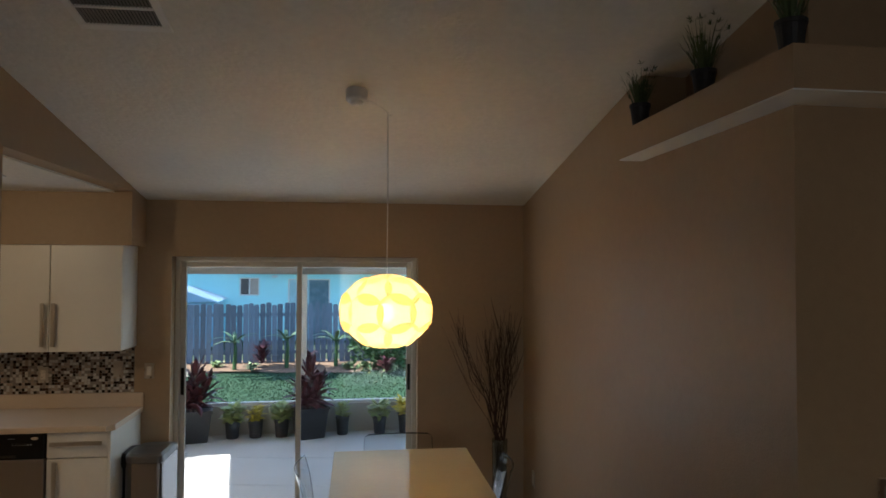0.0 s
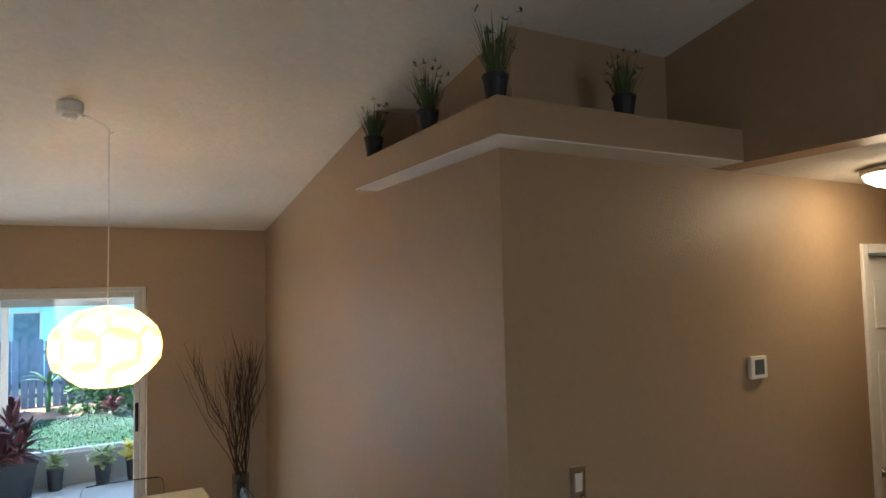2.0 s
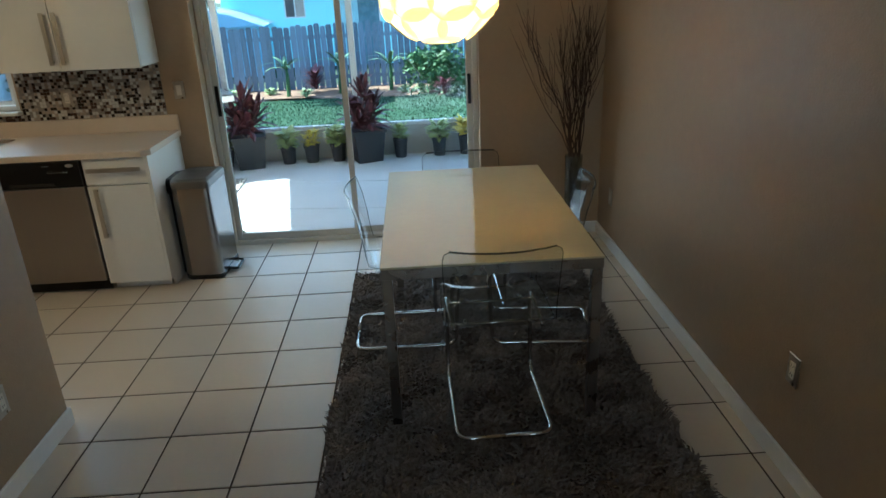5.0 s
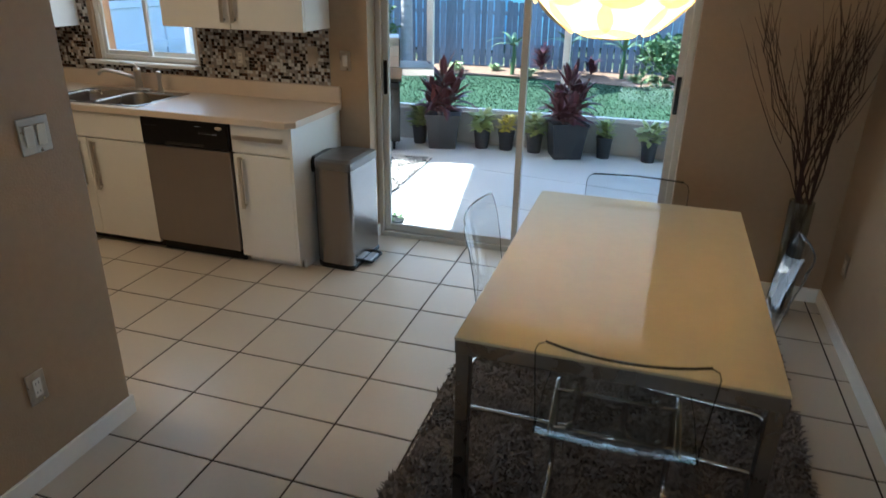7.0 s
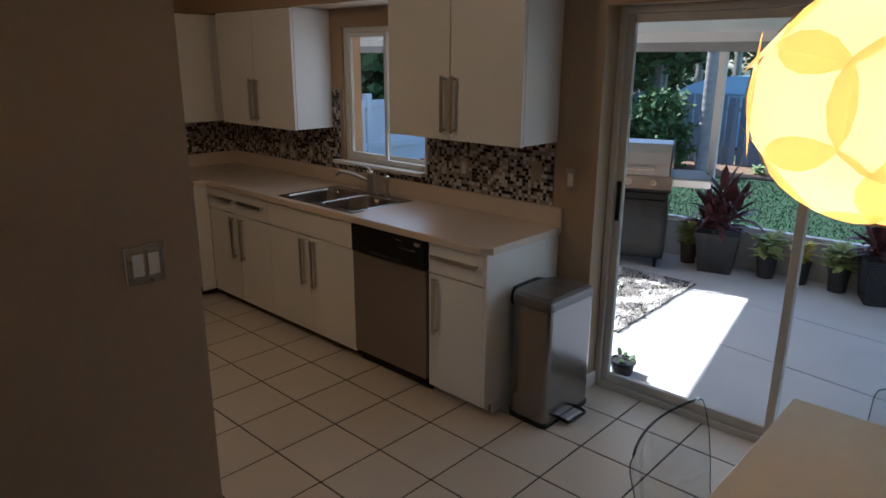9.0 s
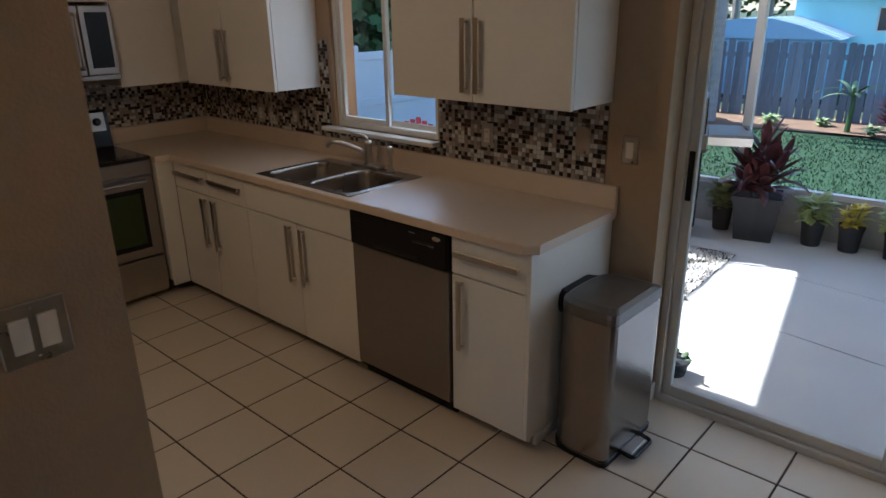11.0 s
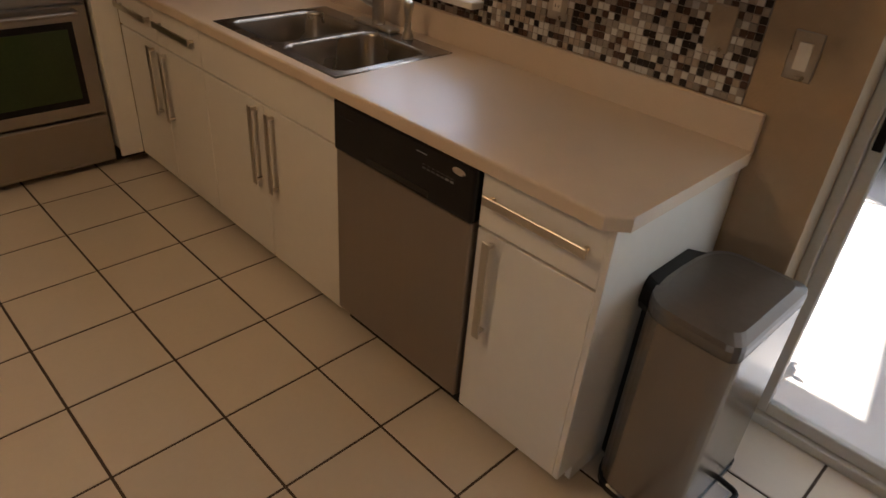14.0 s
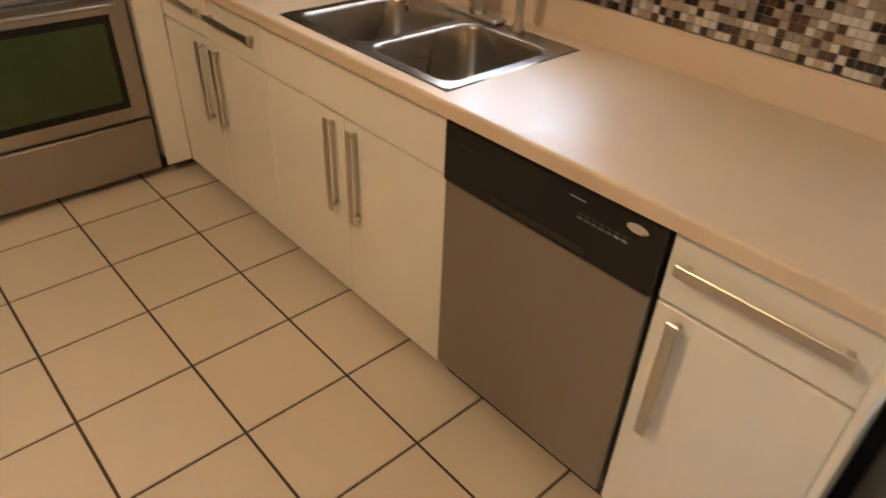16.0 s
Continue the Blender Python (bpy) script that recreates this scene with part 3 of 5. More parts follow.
def sink():
    s = empty("kitchen_sink", pose(0, 0, 0), "stainless double-bowl kitchen sink set in the worktop", "sink")
    bm = bmesh.new()
    z = CT + 0.004
    xm = (SX0 + SX1) / 2
    yb = SY1 - 0.075
    cells = [(SX0 + 0.03, xm - 0.015, SY0 + 0.03, yb), (xm + 0.015, SX1 - 0.03, SY0 + 0.03, yb)]

    def ring(x0, x1, y0, y1, r, z, n=5):
        out = []
        for cx, cy, a0 in ((x1 - r, y1 - r, 0), (x0 + r, y1 - r, 90), (x0 + r, y0 + r, 180), (x1 - r, y0 + r, 270)):
            for i in range(n + 1):
                a = radians(a0 + 90 * i / n)
                out.append((cx + r * math.cos(a), cy + r * math.sin(a), z))
        return out
    for k, (x0, x1, y0, y1) in enumerate(cells):
        rs = [ring(x0, x1, y0, y1, 0.05, z), ring(x0 + 0.003, x1 - 0.003, y0 + 0.003, y1 - 0.003, 0.05, z - 0.003), ring(x0 + 0.007, x1 - 0.007, y0 + 0.007, y1 - 0.007, 0.05, z - 0.014),
              ring(x0 + 0.012, x1 - 0.012, y0 + 0.012, y1 - 0.012, 0.055, z - 0.14), ring(x0 + 0.02, x1 - 0.02, y0 + 0.02, y1 - 0.02, 0.055, z - 0.165), ring(x0 + 0.04, x1 - 0.04, y0 + 0.04, y1 - 0.04, 0.05, z - 0.178),
              ring((x0 + x1) / 2 - 0.04, (x0 + x1) / 2 + 0.04, (y0 + y1) / 2 - 0.04, (y0 + y1) / 2 + 0.04, 0.039, z - 0.182)]
        rings(bm, rs, closed_ends=False)
        # deck round the bowl, a rectangle cell
        X0, X1 = (SX0, xm) if k == 0 else (xm, SX1)
        n = len(rs[0])
        out = []
        for p in rs[0]:
            px = min(max(p[0], x0), x1)
            u, v = (p[0] - (x0 + x1) / 2) / ((x1 - x0) / 2), (p[1] - (y0 + y1) / 2) / ((y1 - y0) / 2)
            m_ = max(abs(u), abs(v))
            u, v = u / m_, v / m_
            out.append((X0 + (u + 1) / 2 * (X1 - X0), SY0 + (v + 1) / 2 * (SY1 - SY0), z))
        lip = [((p[0] - (x0 + x1) / 2) * 1.03 + (x0 + x1) / 2, (p[1] - (y0 + y1) / 2) * 1.03 + (y0 + y1) / 2, z) for p in rs[0]]
        rings(bm, [out, lip, rs[0]], closed_ends=False)
    edge = [(SX0, SY0), (SX1, SY0), (SX1, SY1), (SX0, SY1)]
    rings(bm, [[(x, y, z) for x, y in edge], [(x + (0.004 if x > xm else -0.004), y + (0.004 if y > 6.5 else -0.004), CT + 0.0005) for x, y in edge]], closed_ends=False)
    bmesh.ops.remove_doubles(bm, verts=bm.verts, dist=0.0004)
    part("basin", bm, M_SINK, s, smooth=True)
    for x0, x1, y0, y1 in cells:
        bm = bmesh.new()
        lathe(bm, [(0.0001, 0), (0.03, 0.0), (0.042, 0.004), (0.045, 0.001)], 20, ((x0 + x1) / 2, (y0 + y1) / 2, z - 0.1835), closed_ends=False)
        part("drain", bm, M_CHROME, s, smooth=True)
    return s


sink()

# ---- tap and sprayer ----
f = empty("kitchen_faucet", pose(-3.13, 6.785, CT + 0.005), "brushed nickel kitchen tap with a single lever", "faucet")
part("base_plate", boxes((-0.12, 0.10, -0.028, 0.028, -0.003, 0.012), bevel=0.008, seg=2), M_NICKEL, f)
bm = bmesh.new()
lathe(bm, [(0.027, 0.01), (0.024, 0.03), (0.021, 0.10), (0.024, 0.125), (0.02, 0.145), (0.0, 0.15)][:-1], 20)
part("body", bm, M_NICKEL, f, smooth=True)
bm = bmesh.new()
tube(bm, rounded([(-0.01, -0.005, 0.075), (-0.10, -0.05, 0.115), (-0.19, -0.10, 0.135), (-0.215, -0.115, 0.105)], 0.06, 5), 0.012, 12)
part("spout", bm, M_NICKEL, f, smooth=True)
bm = bmesh.new()
tube(bm, rounded([(0, 0, 0.14), (-0.01, -0.005, 0.165), (-0.09, -0.04, 0.178)], 0.03, 4), 0.009, 10)
part("lever", bm, M_NICKEL, f, smooth=True)
f = empty("sink_sprayer", pose(-2.955, 6.78, CT + 0.003), "brushed nickel side sprayer beside the tap", "faucet")
bm = bmesh.new()
lathe(bm, [(0.024, 0), (0.02, 0.012), (0.013, 0.03), (0.012, 0.08), (0.018, 0.10), (0.019, 0.125), (0.012, 0.135)], 18)
part("wand", bm, M_NICKEL, f, smooth=True)

# ---- range ----
rg = empty("range", pose(-4.42, 5.40, 0), "stainless freestanding range with a black glass cooktop", "stove")
part("body", boxes((-0.60, -0.03, 0.0, 0.762, 0.03, 0.895)), M_STEELH, rg)
part("oven_door", boxes((-0.029, 0.0, 0.004, 0.758, 0.29, 0.80), bevel=0.006), M_STEELH, rg)
# green tint painted in for the lawn mirrored in the oven door
part("oven_window", boxes((0.001, 0.004, 0.10, 0.662, 0.38, 0.70), bevel=0.001), mat("oven_glass_green_reflection", (0.03, 0.05, 0.018), 0.06, var=0.1), rg, "dark oven door glass, green reflection in its colour")
part("window_trim", boxes((0.0005, 0.003, 0.075, 0.687, 0.35, 0.73)), M_BLACK, rg)
bm = bmesh.new()
tube(bm, rounded([(0.0, 0.06, 0.775), (0.045, 0.06, 0.775), (0.045, 0.70, 0.775), (0.0, 0.70, 0.775)], 0.02, 3), 0.011, 10)
part("door_handle", bm, M_STEELH, rg, smooth=True)
part("drawer", boxes((-0.029, 0.0, 0.004, 0.758, 0.05, 0.278), bevel=0.006), M_STEELH, rg)
part("cooktop", boxes((-0.60, 0.008, -0.001, 0.763, 0.896, 0.916), bevel=0.004), mat("black_glass", (0.006, 0.006, 0.006), 0.08, var=0.1), rg, "black glass cooktop")
part("front_rail", boxes((-0.028, 0.004, 0.002, 0.76, 0.812, 0.894), bevel=0.004), M_STEELH, rg)
bm = bmesh.new()
rings(bm, [[(-0.60, y, 0.917), (-0.50, y, 0.917), (-0.53, y, 1.13), (-0.545, y, 1.15), (-0.60, y, 1.15)] for y in (0.0, 0.762)])
part("backguard", bm, M_BLACK, rg, "black control backguard")
bm = bmesh.new()
m = Matrix.Rotation(math.atan2(0.03, 0.213), 4, "Y")
rings(bm, [[(-0.502 - (z - 0.917) * 0.14 + 0.004, y, z) for z in (1.02, 1.135)] + [(-0.502 - (z - 0.917) * 0.14 - 0.002, y, z) for z in (1.135, 1.02)] for y in (0.02, 0.742)])
part("control_strip", bm, M_STEELH, rg)
for y in (0.60, 0.69, 0.08, 0.17):
    bm = bmesh.new()
    lathe(bm, [(0.026, 0), (0.024, 0.012), (0.018, 0.03), (0.016, 0.032)], 16)
    bm.transform(pose(-0.518, y, 1.078, 0, 82, 0))
    part("knob", bm, M_BLACK, rg, "black control knob")

# microwave over the range
mw = empty("microwave", pose(-4.62, 5.40, 1.36), "stainless microwave oven fixed above the range", "microwave")
part("body", boxes((-0.398, -0.03, 0.0, 0.76, 0, 0.42)), M_DARK, mw)
part("door", boxes((-0.029, 0.0, 0.0, 0.575, 0.03, 0.419), bevel=0.005), M_STEELH, mw)
part("door_window", boxes((0.0005, 0.003, 0.05, 0.50, 0.09, 0.35)), M_BLACK, mw)
part("control_panel", boxes((-0.029, 0.0, 0.578, 0.76, 0.03, 0.419), bevel=0.005), M_STEELH, mw)
part("keypad", boxes((0.0005, 0.003, 0.61, 0.735, 0.07, 0.38)), M_BLACK, mw)
part("bottom_grille", boxes((-0.029, 0.0, 0.0, 0.76, 0.0, 0.027), bevel=0.003), M_STEELH, mw)
bm = bmesh.new()
tube(bm, rounded([(0, 0.545, 0.07), (0.035, 0.545, 0.07), (0.035, 0.545, 0.37), (0, 0.545, 0.37)], 0.02, 3), 0.010, 10)
part("handle", bm, M_STEELH, mw, smooth=True)

# cabinets on the end wall
c = empty("wall_cabinet", pose(-4.69, 6.18, 1.305), "white corner wall cabinet beside the microwave", "cabinet", "kitchen wall cabinets")
part("body", boxes((-0.329, -0.021, 0.0, 0.716, 0, 0.784), bevel=0.001), M_CAB, c)
part("door", boxes((-0.019, 0.0, 0.0015, 0.392, -0.003, 0.780), bevel=0.0015), M_CAB, c)
c = empty("wall_cabinet", pose(-4.69, 5.40, 1.80), "white short wall cabinet above the microwave", "cabinet", "kitchen wall cabinets")
part("body", boxes((-0.329, -0.021, 0.0, 0.778, 0, 0.299), bevel=0.001), M_CAB, c)
for i in (0, 1):
    part("door", boxes((-0.019, 0.0, i * 0.389 + 0.0015, (i + 1) * 0.389 - 0.0015, -0.003, 0.295), bevel=0.0015), M_CAB, c)

# ---- bin ----
def bin_outline(k, z):
    """Flat front with the pedal (towards +y) and a rounded back."""
    w, d = 0.198 * k, 0.135 * k
    pts = []
    for i in range(15):
        a = radians(180 + 180 * i / 14)
        c, q = math.cos(a), math.sin(a)
        pts.append((w * (abs(c) ** 0.62) * (1 if c > 0 else -1), -0.2 * d + d * 0.8 * -(abs(q) ** 0.72), z))
    r = 0.032
    for cx, cy, a0 in ((w - r, d - r, 0), (-w + r, d - r, 90)):
        for i in range(4):
            a = radians(a0 + 90 * i / 3)
            pts.append((cx + r * math.cos(a), cy + r * math.sin(a), z))
    return pts


tc = empty("trash_can", pose(-1.545, 6.603, 0, 0, 0, -91), "brushed stainless step bin with a grey lid, beside the base cabinet", "trash can")
bm = bmesh.new()
rings(bm, [bin_outline(1.0, 0.031), bin_outline(1.0, 0.33), bin_outline(1.0, 0.621)], closed_ends=False)
part("body", bm, M_BINSTEEL, tc, "brushed stainless body")
bm = bmesh.new()
rings(bm, [bin_outline(1.0, 0.0), bin_outline(1.03, 0.004), bin_outline(1.03, 0.026), bin_outline(1.0, 0.0305)])
part("base", bm, M_BLACK, tc, "black plastic base ring")
bm = bmesh.new()
rings(bm, [bin_outline(0.985, 0.618), bin_outline(0.985, 0.6245), bin_outline(1.006, 0.626), bin_outline(1.006, 0.650), bin_outline(0.985, 0.665), bin_outline(0.82, 0.676), bin_outline(0.3, 0.682)])
part("lid", bm, mat("bin_lid_grey", (0.18, 0.165, 0.15), 0.36, metal=0.6, var=0.06), tc, "grey metallic lid")
bm = bmesh.new()
rings(bm, [[(x * k, -0.165, z), (x, -0.118, z), (-x, -0.118, z), (-x * k, -0.165, z)] for x, z, k in ((0.125, 0.575, 0.9), (0.135, 0.60, 0.9), (0.135, 0.645, 0.86), (0.12, 0.668, 0.8))])
part("hinge_cover", bm, M_BLACK, tc, "black hinge cover")
bm = bmesh.new()
rings(bm, [[(-0.085, -0.16, z), (-0.10, -0.12, z), (0.10, -0.12, z), (0.085, -0.16, z)] for z in (0.012, 0.30, 0.574)])
part("back_spine", bm, M_BLACK, tc, "black plastic back channel")
bm = bmesh.new()
box(bm, -0.065, 0.065, 0.136, 0.185, 0.014, 0.026, bevel=0.004)
part("pedal", bm, M_STEEL, tc, "steel foot pedal")
bm = bmesh.new()
tube(bm, rounded([(-0.08, 0.13, 0.03), (-0.08, 0.20, 0.02), (0.08, 0.20, 0.02), (0.08, 0.13, 0.03)], 0.02, 3), 0.009, 8)
part("pedal_guard", bm, M_BLACK, tc)

# ---- table ----
tb = empty("dining_table", pose(0.178, 5.328, 0.008), "cream glass-topped dining table on a steel frame", "table")
hx, hy = 0.432, 0.71
part("tabletop", boxes((-hx, hx, -hy, hy, 0.742, 0.752), bevel=0.002), M_TABLE, tb, "glossy cream tabletop")
part("frame", boxes((-hx + 0.002, hx - 0.002, -hy + 0.002, -hy + 0.04, 0.70, 0.7415), (-hx + 0.002, hx - 0.002, hy - 0.04, hy - 0.002, 0.70, 0.7415), (-hx + 0.002, -hx + 0.04, -hy + 0.04, hy - 0.04, 0.70, 0.7415), (hx - 0.04, hx - 0.002, -hy + 0.04, hy - 0.04, 0.70, 0.7415)), M_TLEG, tb)
for sx in (-1, 1):
    for sy in (-1, 1):
        x, y = sx * (hx - 0.024), sy * (hy - 0.024)
        part("leg", boxes((x - 0.02, x + 0.02, y - 0.02, y + 0.02, 0.036, 0.6995), bevel=0.002), M_TLEG, tb)

# ---- pendant lamp of overlapping discs ----
def shade_material():
    m = bpy.data.materials.new("pendant_petal")
    m.use_nodes = True
    n, l = m.node_tree.nodes, m.node_tree.links
    n.remove(n["Principled BSDF"])
    t, d, mx = n.new("ShaderNodeBsdfTransparent"), n.new("ShaderNodeBsdfTranslucent"), n.new("ShaderNodeMixShader")
    t.inputs[0].default_value = (1.0, 0.72, 0.36, 1)
    d.inputs[0].default_value = (0.80, 0.62, 0.36, 1)
    mx.inputs[0].default_value = 0.82
    l.new(t.outputs[0], mx.inputs[1])
    l.new(d.outputs[0], mx.inputs[2])
    l.new(mx.outputs[0], n["Material Output"].inputs[0])
    return m


LX, LY, LZ, LR, LH = 0.038, 5.15, 1.72, 0.228, 0.186
M_PETAL = shade_material()
lampo = empty("pendant_lamp", pose(LX, LY, LZ), "yellow-white pendant lamp of overlapping plastic discs, lit, above the dining table", "lamp")


def petal(lat, lon, r, lift):
    bm = bmesh.new()
    a, b = radians(lat), radians(lon)
    c = Vector((LR * math.cos(a) * math.cos(b), LR * math.cos(a) * math.sin(b), LH * math.sin(a)))
    nrm = Vector((c.x / LR ** 2, c.y / LR ** 2, c.z / LH ** 2)).normalized()
    u = nrm.cross(Vector((0, 0, 1))).normalized() if abs(nrm.z) < 0.98 else Vector((1, 0, 0))
    v = nrm.cross(u)
    N = 18
    ring = []
    for i in range(N):
        q = 2 * math.pi * i / N
        p = c + (u * math.cos(q) + v * math.sin(q)) * r
        ring.append(p)
    ctr = bm.verts.new(c * (1 + lift))
    vs = []
    for p in ring:
        k = math.sqrt((p.x / LR) ** 2 + (p.y / LR) ** 2 + (p.z / LH) ** 2)
        vs.append(bm.verts.new(p * ((1 + lift) / (1 + (k - 1) * 0.35))))
    for i in range(N):
        bm.faces.new((ctr, vs[i], vs[(i + 1) % N]))
    return bm


k = 0
for lat, n, off, r in ((-72, 4, 0, 0.082), (-38, 8, 0.5, 0.096), (0, 9, 0, 0.104), (36, 8, 0.5, 0.094), (66, 5, 0.2, 0.074)):
    for i in range(n):
        part("petal", petal(lat, 360 * (i + off) / n, r, 0.004 + 0.012 * (k % 2) + 0.004 * (k % 3)), M_PETAL, lampo, "translucent yellow-white disc" if k == 0 else "")
        k += 1
bm = bmesh.new()
lathe(bm, [(0.02, 0), (0.03, -0.02), (0.038, -0.05), (0.03, -0.085), (0.01, -0.1)], 16, (0, 0, 0.04))
bulb = part("bulb", bm, mat("bulb_glass", (1, 0.9, 0.7), 0.4, emit=(1.0, 0.75, 0.4), estr=5), lampo, "warm glowing bulb", smooth=True)
bulb.visible_shadow = False
bm = bmesh.new()
lathe(bm, [(0.021, 0.04), (0.022, 0.10), (0.012, 0.115)], 14)
part("socket", bm, M_WHITEWALL, lampo, "white lamp socket")
zc = vault(LY) - LZ
bm = bmesh.new()
tube(bm, [(0, 0, 0.11), (0.002, 0, zc / 2), (0, 0, zc - 0.012)], 0.0028, 6)
cx, cy = -0.125, 4.92
cz = vault(cy)
pts = [(0, 0, zc - 0.012), (-0.03, -0.05, zc + 0.005), (-0.10, -0.16, zc + 0.012), (cx - LX + 0.04, cy - LY + 0.03, cz - LZ - 0.05)]
tube(bm, pts, 0.0028, 6)
part("cord", bm, M_WHITEWALL, lampo, "white lamp cord")
bm = bmesh.new()
tube(bm, [(0, 0, zc + 0.002), (0, 0, zc - 0.018), (0.012, 0, zc - 0.026), (0.022, 0, zc - 0.014)], 0.0025, 6)
part("hook", bm, M_WHITEWALL, lampo, "small ceiling hook")
bm = bmesh.new()
tilt = pose(cx - LX, cy - LY, cz - LZ, math.degrees(math.atan(SLOPE)) * -1)
lathe(bm, [(0.052, 0.0), (0.055, -0.006), (0.052, -0.05), (0.046, -0.056), (0.03, -0.058), (0.03, -0.068), (0.015, -0.075)], 20)
bm.transform(tilt)
part("canopy", bm, M_WHITEWALL, lampo, "white ceiling canopy")


# ---- chairs ----
def chair():
    c = empty("dining_chair", pose(0, 0, 0), "clear acrylic dining chair on a chrome cantilever frame, at the table", "chair", "chairs round the dining table")
    # profile from the front edge of the seat over the rear bend up the back: y, z, half width
    prof = [(0.26, 0.425, 0.19), (0.255, 0.44, 0.205), (0.20, 0.447, 0.215), (0.05, 0.44, 0.225), (-0.08, 0.432, 0.225), (-0.15, 0.44, 0.222), (-0.195, 0.475, 0.22),
            (-0.215, 0.53, 0.218), (-0.235, 0.62, 0.222), (-0.262, 0.72, 0.226), (-0.28, 0.78, 0.226), (-0.286, 0.803, 0.218), (-0.288, 0.812, 0.20)]
    bm = bmesh.new()
    rows = []
    N = 10
    for j, (y, z, w) in enumerate(prof):
        row = []
        s = j / (len(prof) - 1)
        for i in range(N + 1):
            u = -1 + 2 * i / N
            lift = 0.028 * abs(u) ** 3 * (1 if s < 0.5 else 0.1)
            fwd = 0.038 * u * u * min(1, max(0, (s - 0.4)) / 0.35)
            row.append(bm.verts.new((u * w, y + fwd, z + lift)))
        rows.append(row)
    for a, b in zip(rows, rows[1:]):
        for i in range(N):
            bm.faces.new((a[i], a[i + 1], b[i + 1], b[i]))
    bmesh.ops.recalc_face_normals(bm, faces=bm.faces)
    rim = [v.co.copy() for v in rows[0]] + [r[-1].co.copy() for r in rows[1:]] + [v.co.copy() for v in rows[-1][-2::-1]] + [r[0].co.copy() for r in rows[-2:0:-1]]
    top_row = [v.co.copy() for v in rows[-1]]
    part("shell", bm, M_ACRYL, c, "clear acrylic seat and back shell", smooth=True)
    bm = bmesh.new()
    tube(bm, rim + [rim[0]], 0.0021, 6)
    part("rim", bm, M_ACRYLE, c, "moulded edge of the shell, tinted darker for refraction", smooth=True)
    bm = bmesh.new()
    tube(bm, [v + Vector((0, 0, 0.003)) for v in top_row], 0.0034, 6)
    part("top_edge", bm, M_ACRYLT, c, "top edge of the back, tinted dark for refraction", smooth=True)
    for sx in (-1, 1):
        bm = bmesh.new()
        x = 0.195 * sx
        pts = [(0.0, -0.285, 0.012), (x, -0.285, 0.012), (x, 0.225, 0.012), (x, 0.245, 0.41), (x * 0.93, -0.10, 0.414)]
        tube(bm, rounded(pts, 0.06, 5), 0.010, 8)
        part("frame_tube", bm, M_CHROME, c, "chrome cantilever tube", smooth=True)
    for y in (0.14, -0.06):
        bm = bmesh.new()
        tube(bm, [(-0.19, y, 0.415), (0.19, y, 0.415)], 0.007, 8)
        part("crossbar", bm, M_CHROME, c, smooth=True)
    for sx in (-1, 1):
        for y in (0.14, -0.06):
            bm = bmesh.new()
            lathe(bm, [(0.012, 0), (0.012, 0.012), (0.006, 0.016)], 10, (sx * 0.13, y, 0.42))
            part("bolt", bm, M_CHROME, c)
    return c


# clear edges tinted darker, refraction put into the colour
M_ACRYLT = clear("acrylic_top_edge", (0.40, 0.42, 0.41), ior=1.5)
M_ACRYLE = clear("acrylic_edge", (0.62, 0.65, 0.64), ior=1.5)
ch = chair()
for m in (pose(-0.165, 5.48, 0.022, 0, 0, -90), pose(0.165, 5.875, 0.022, 0, 0, 180), pose(0.49, 5.45, 0.022, 0, 0, 84)):
    copy_thing(ch, m)
ch.matrix_world = pose(0.205, 4.80, 0.022, 0, 0, 1)


# ---- shag rugs ----
def shag(name, x0, x1, y0, y1, z, materials, label, height=0.03, step=0.013, seed=1, parent_cat="rug", weights=None):
    rnd = random.Random(seed)
    ob = empty(name, pose((x0 + x1) / 2, (y0 + y1) / 2, z), label, parent_cat)
    cx, cy = (x0 + x1) / 2, (y0 + y1) / 2
    bm = boxes((x0 - cx + 0.015, x1 - cx - 0.015, y0 - cy + 0.015, y1 - cy - 0.015, 0.0, 0.008))
    part("backing", bm, materials[0], ob)
    V, F, MI = [], [], []
    nx, ny = int((x1 - x0) / step), int((y1 - y0) / step)
    for i in range(nx):
        for j in range(ny):
            x, y = x0 - cx + (i + rnd.random()) * step, y0 - cy + (j + rnd.random()) * step
            a = noise.noise((x * 5, y * 5, seed)) * 5 + rnd.uniform(-0.7, 0.7)
            h = height * rnd.uniform(0.55, 1.0)
            L = h * rnd.uniform(0.6, 1.3)
            dx, dy = math.cos(a), math.sin(a)
            w = 0.0055 * rnd.uniform(0.7, 1.3)
            k = len(V)
            V += [(x - dy * w, y + dx * w, 0.004), (x + dy * w, y - dx * w, 0.004), (x + dx * L * 0.4 + dy * w, y + dy * L * 0.4 - dx * w, h * 0.85),
                  (x + dx * L * 0.4 - dy * w, y + dy * L * 0.4 + dx * w, h * 0.85), (x + dx * L, y + dy * L, h)]
            F += [(k, k + 1, k + 2, k + 3), (k + 3, k + 2, k + 4)]
            if len(materials) > 1:
                b = noise.noise((x * 9 + 3, y * 9, seed)) + rnd.uniform(-0.15, 0.15)
                mi = 1 if b > weights else 0
                MI += [mi, mi]
    me = bpy.data.meshes.new("pile")
    me.from_pydata(V, [], F)
    for m in materials:
        me.materials.append(m)
    if MI:
        me.polygons.foreach_set("material_index", MI)
    o = new("pile", me)
    o.parent = ob
    o["label"] = "long uneven shag pile"
    o["kind"] = "stuff"
    return ob


shag("dining_rug", -0.53, 0.925, 3.95, 6.33, 0.001, [M_RUG], "grey-brown shag rug under the dining table", height=0.038, step=0.0125, seed=4)


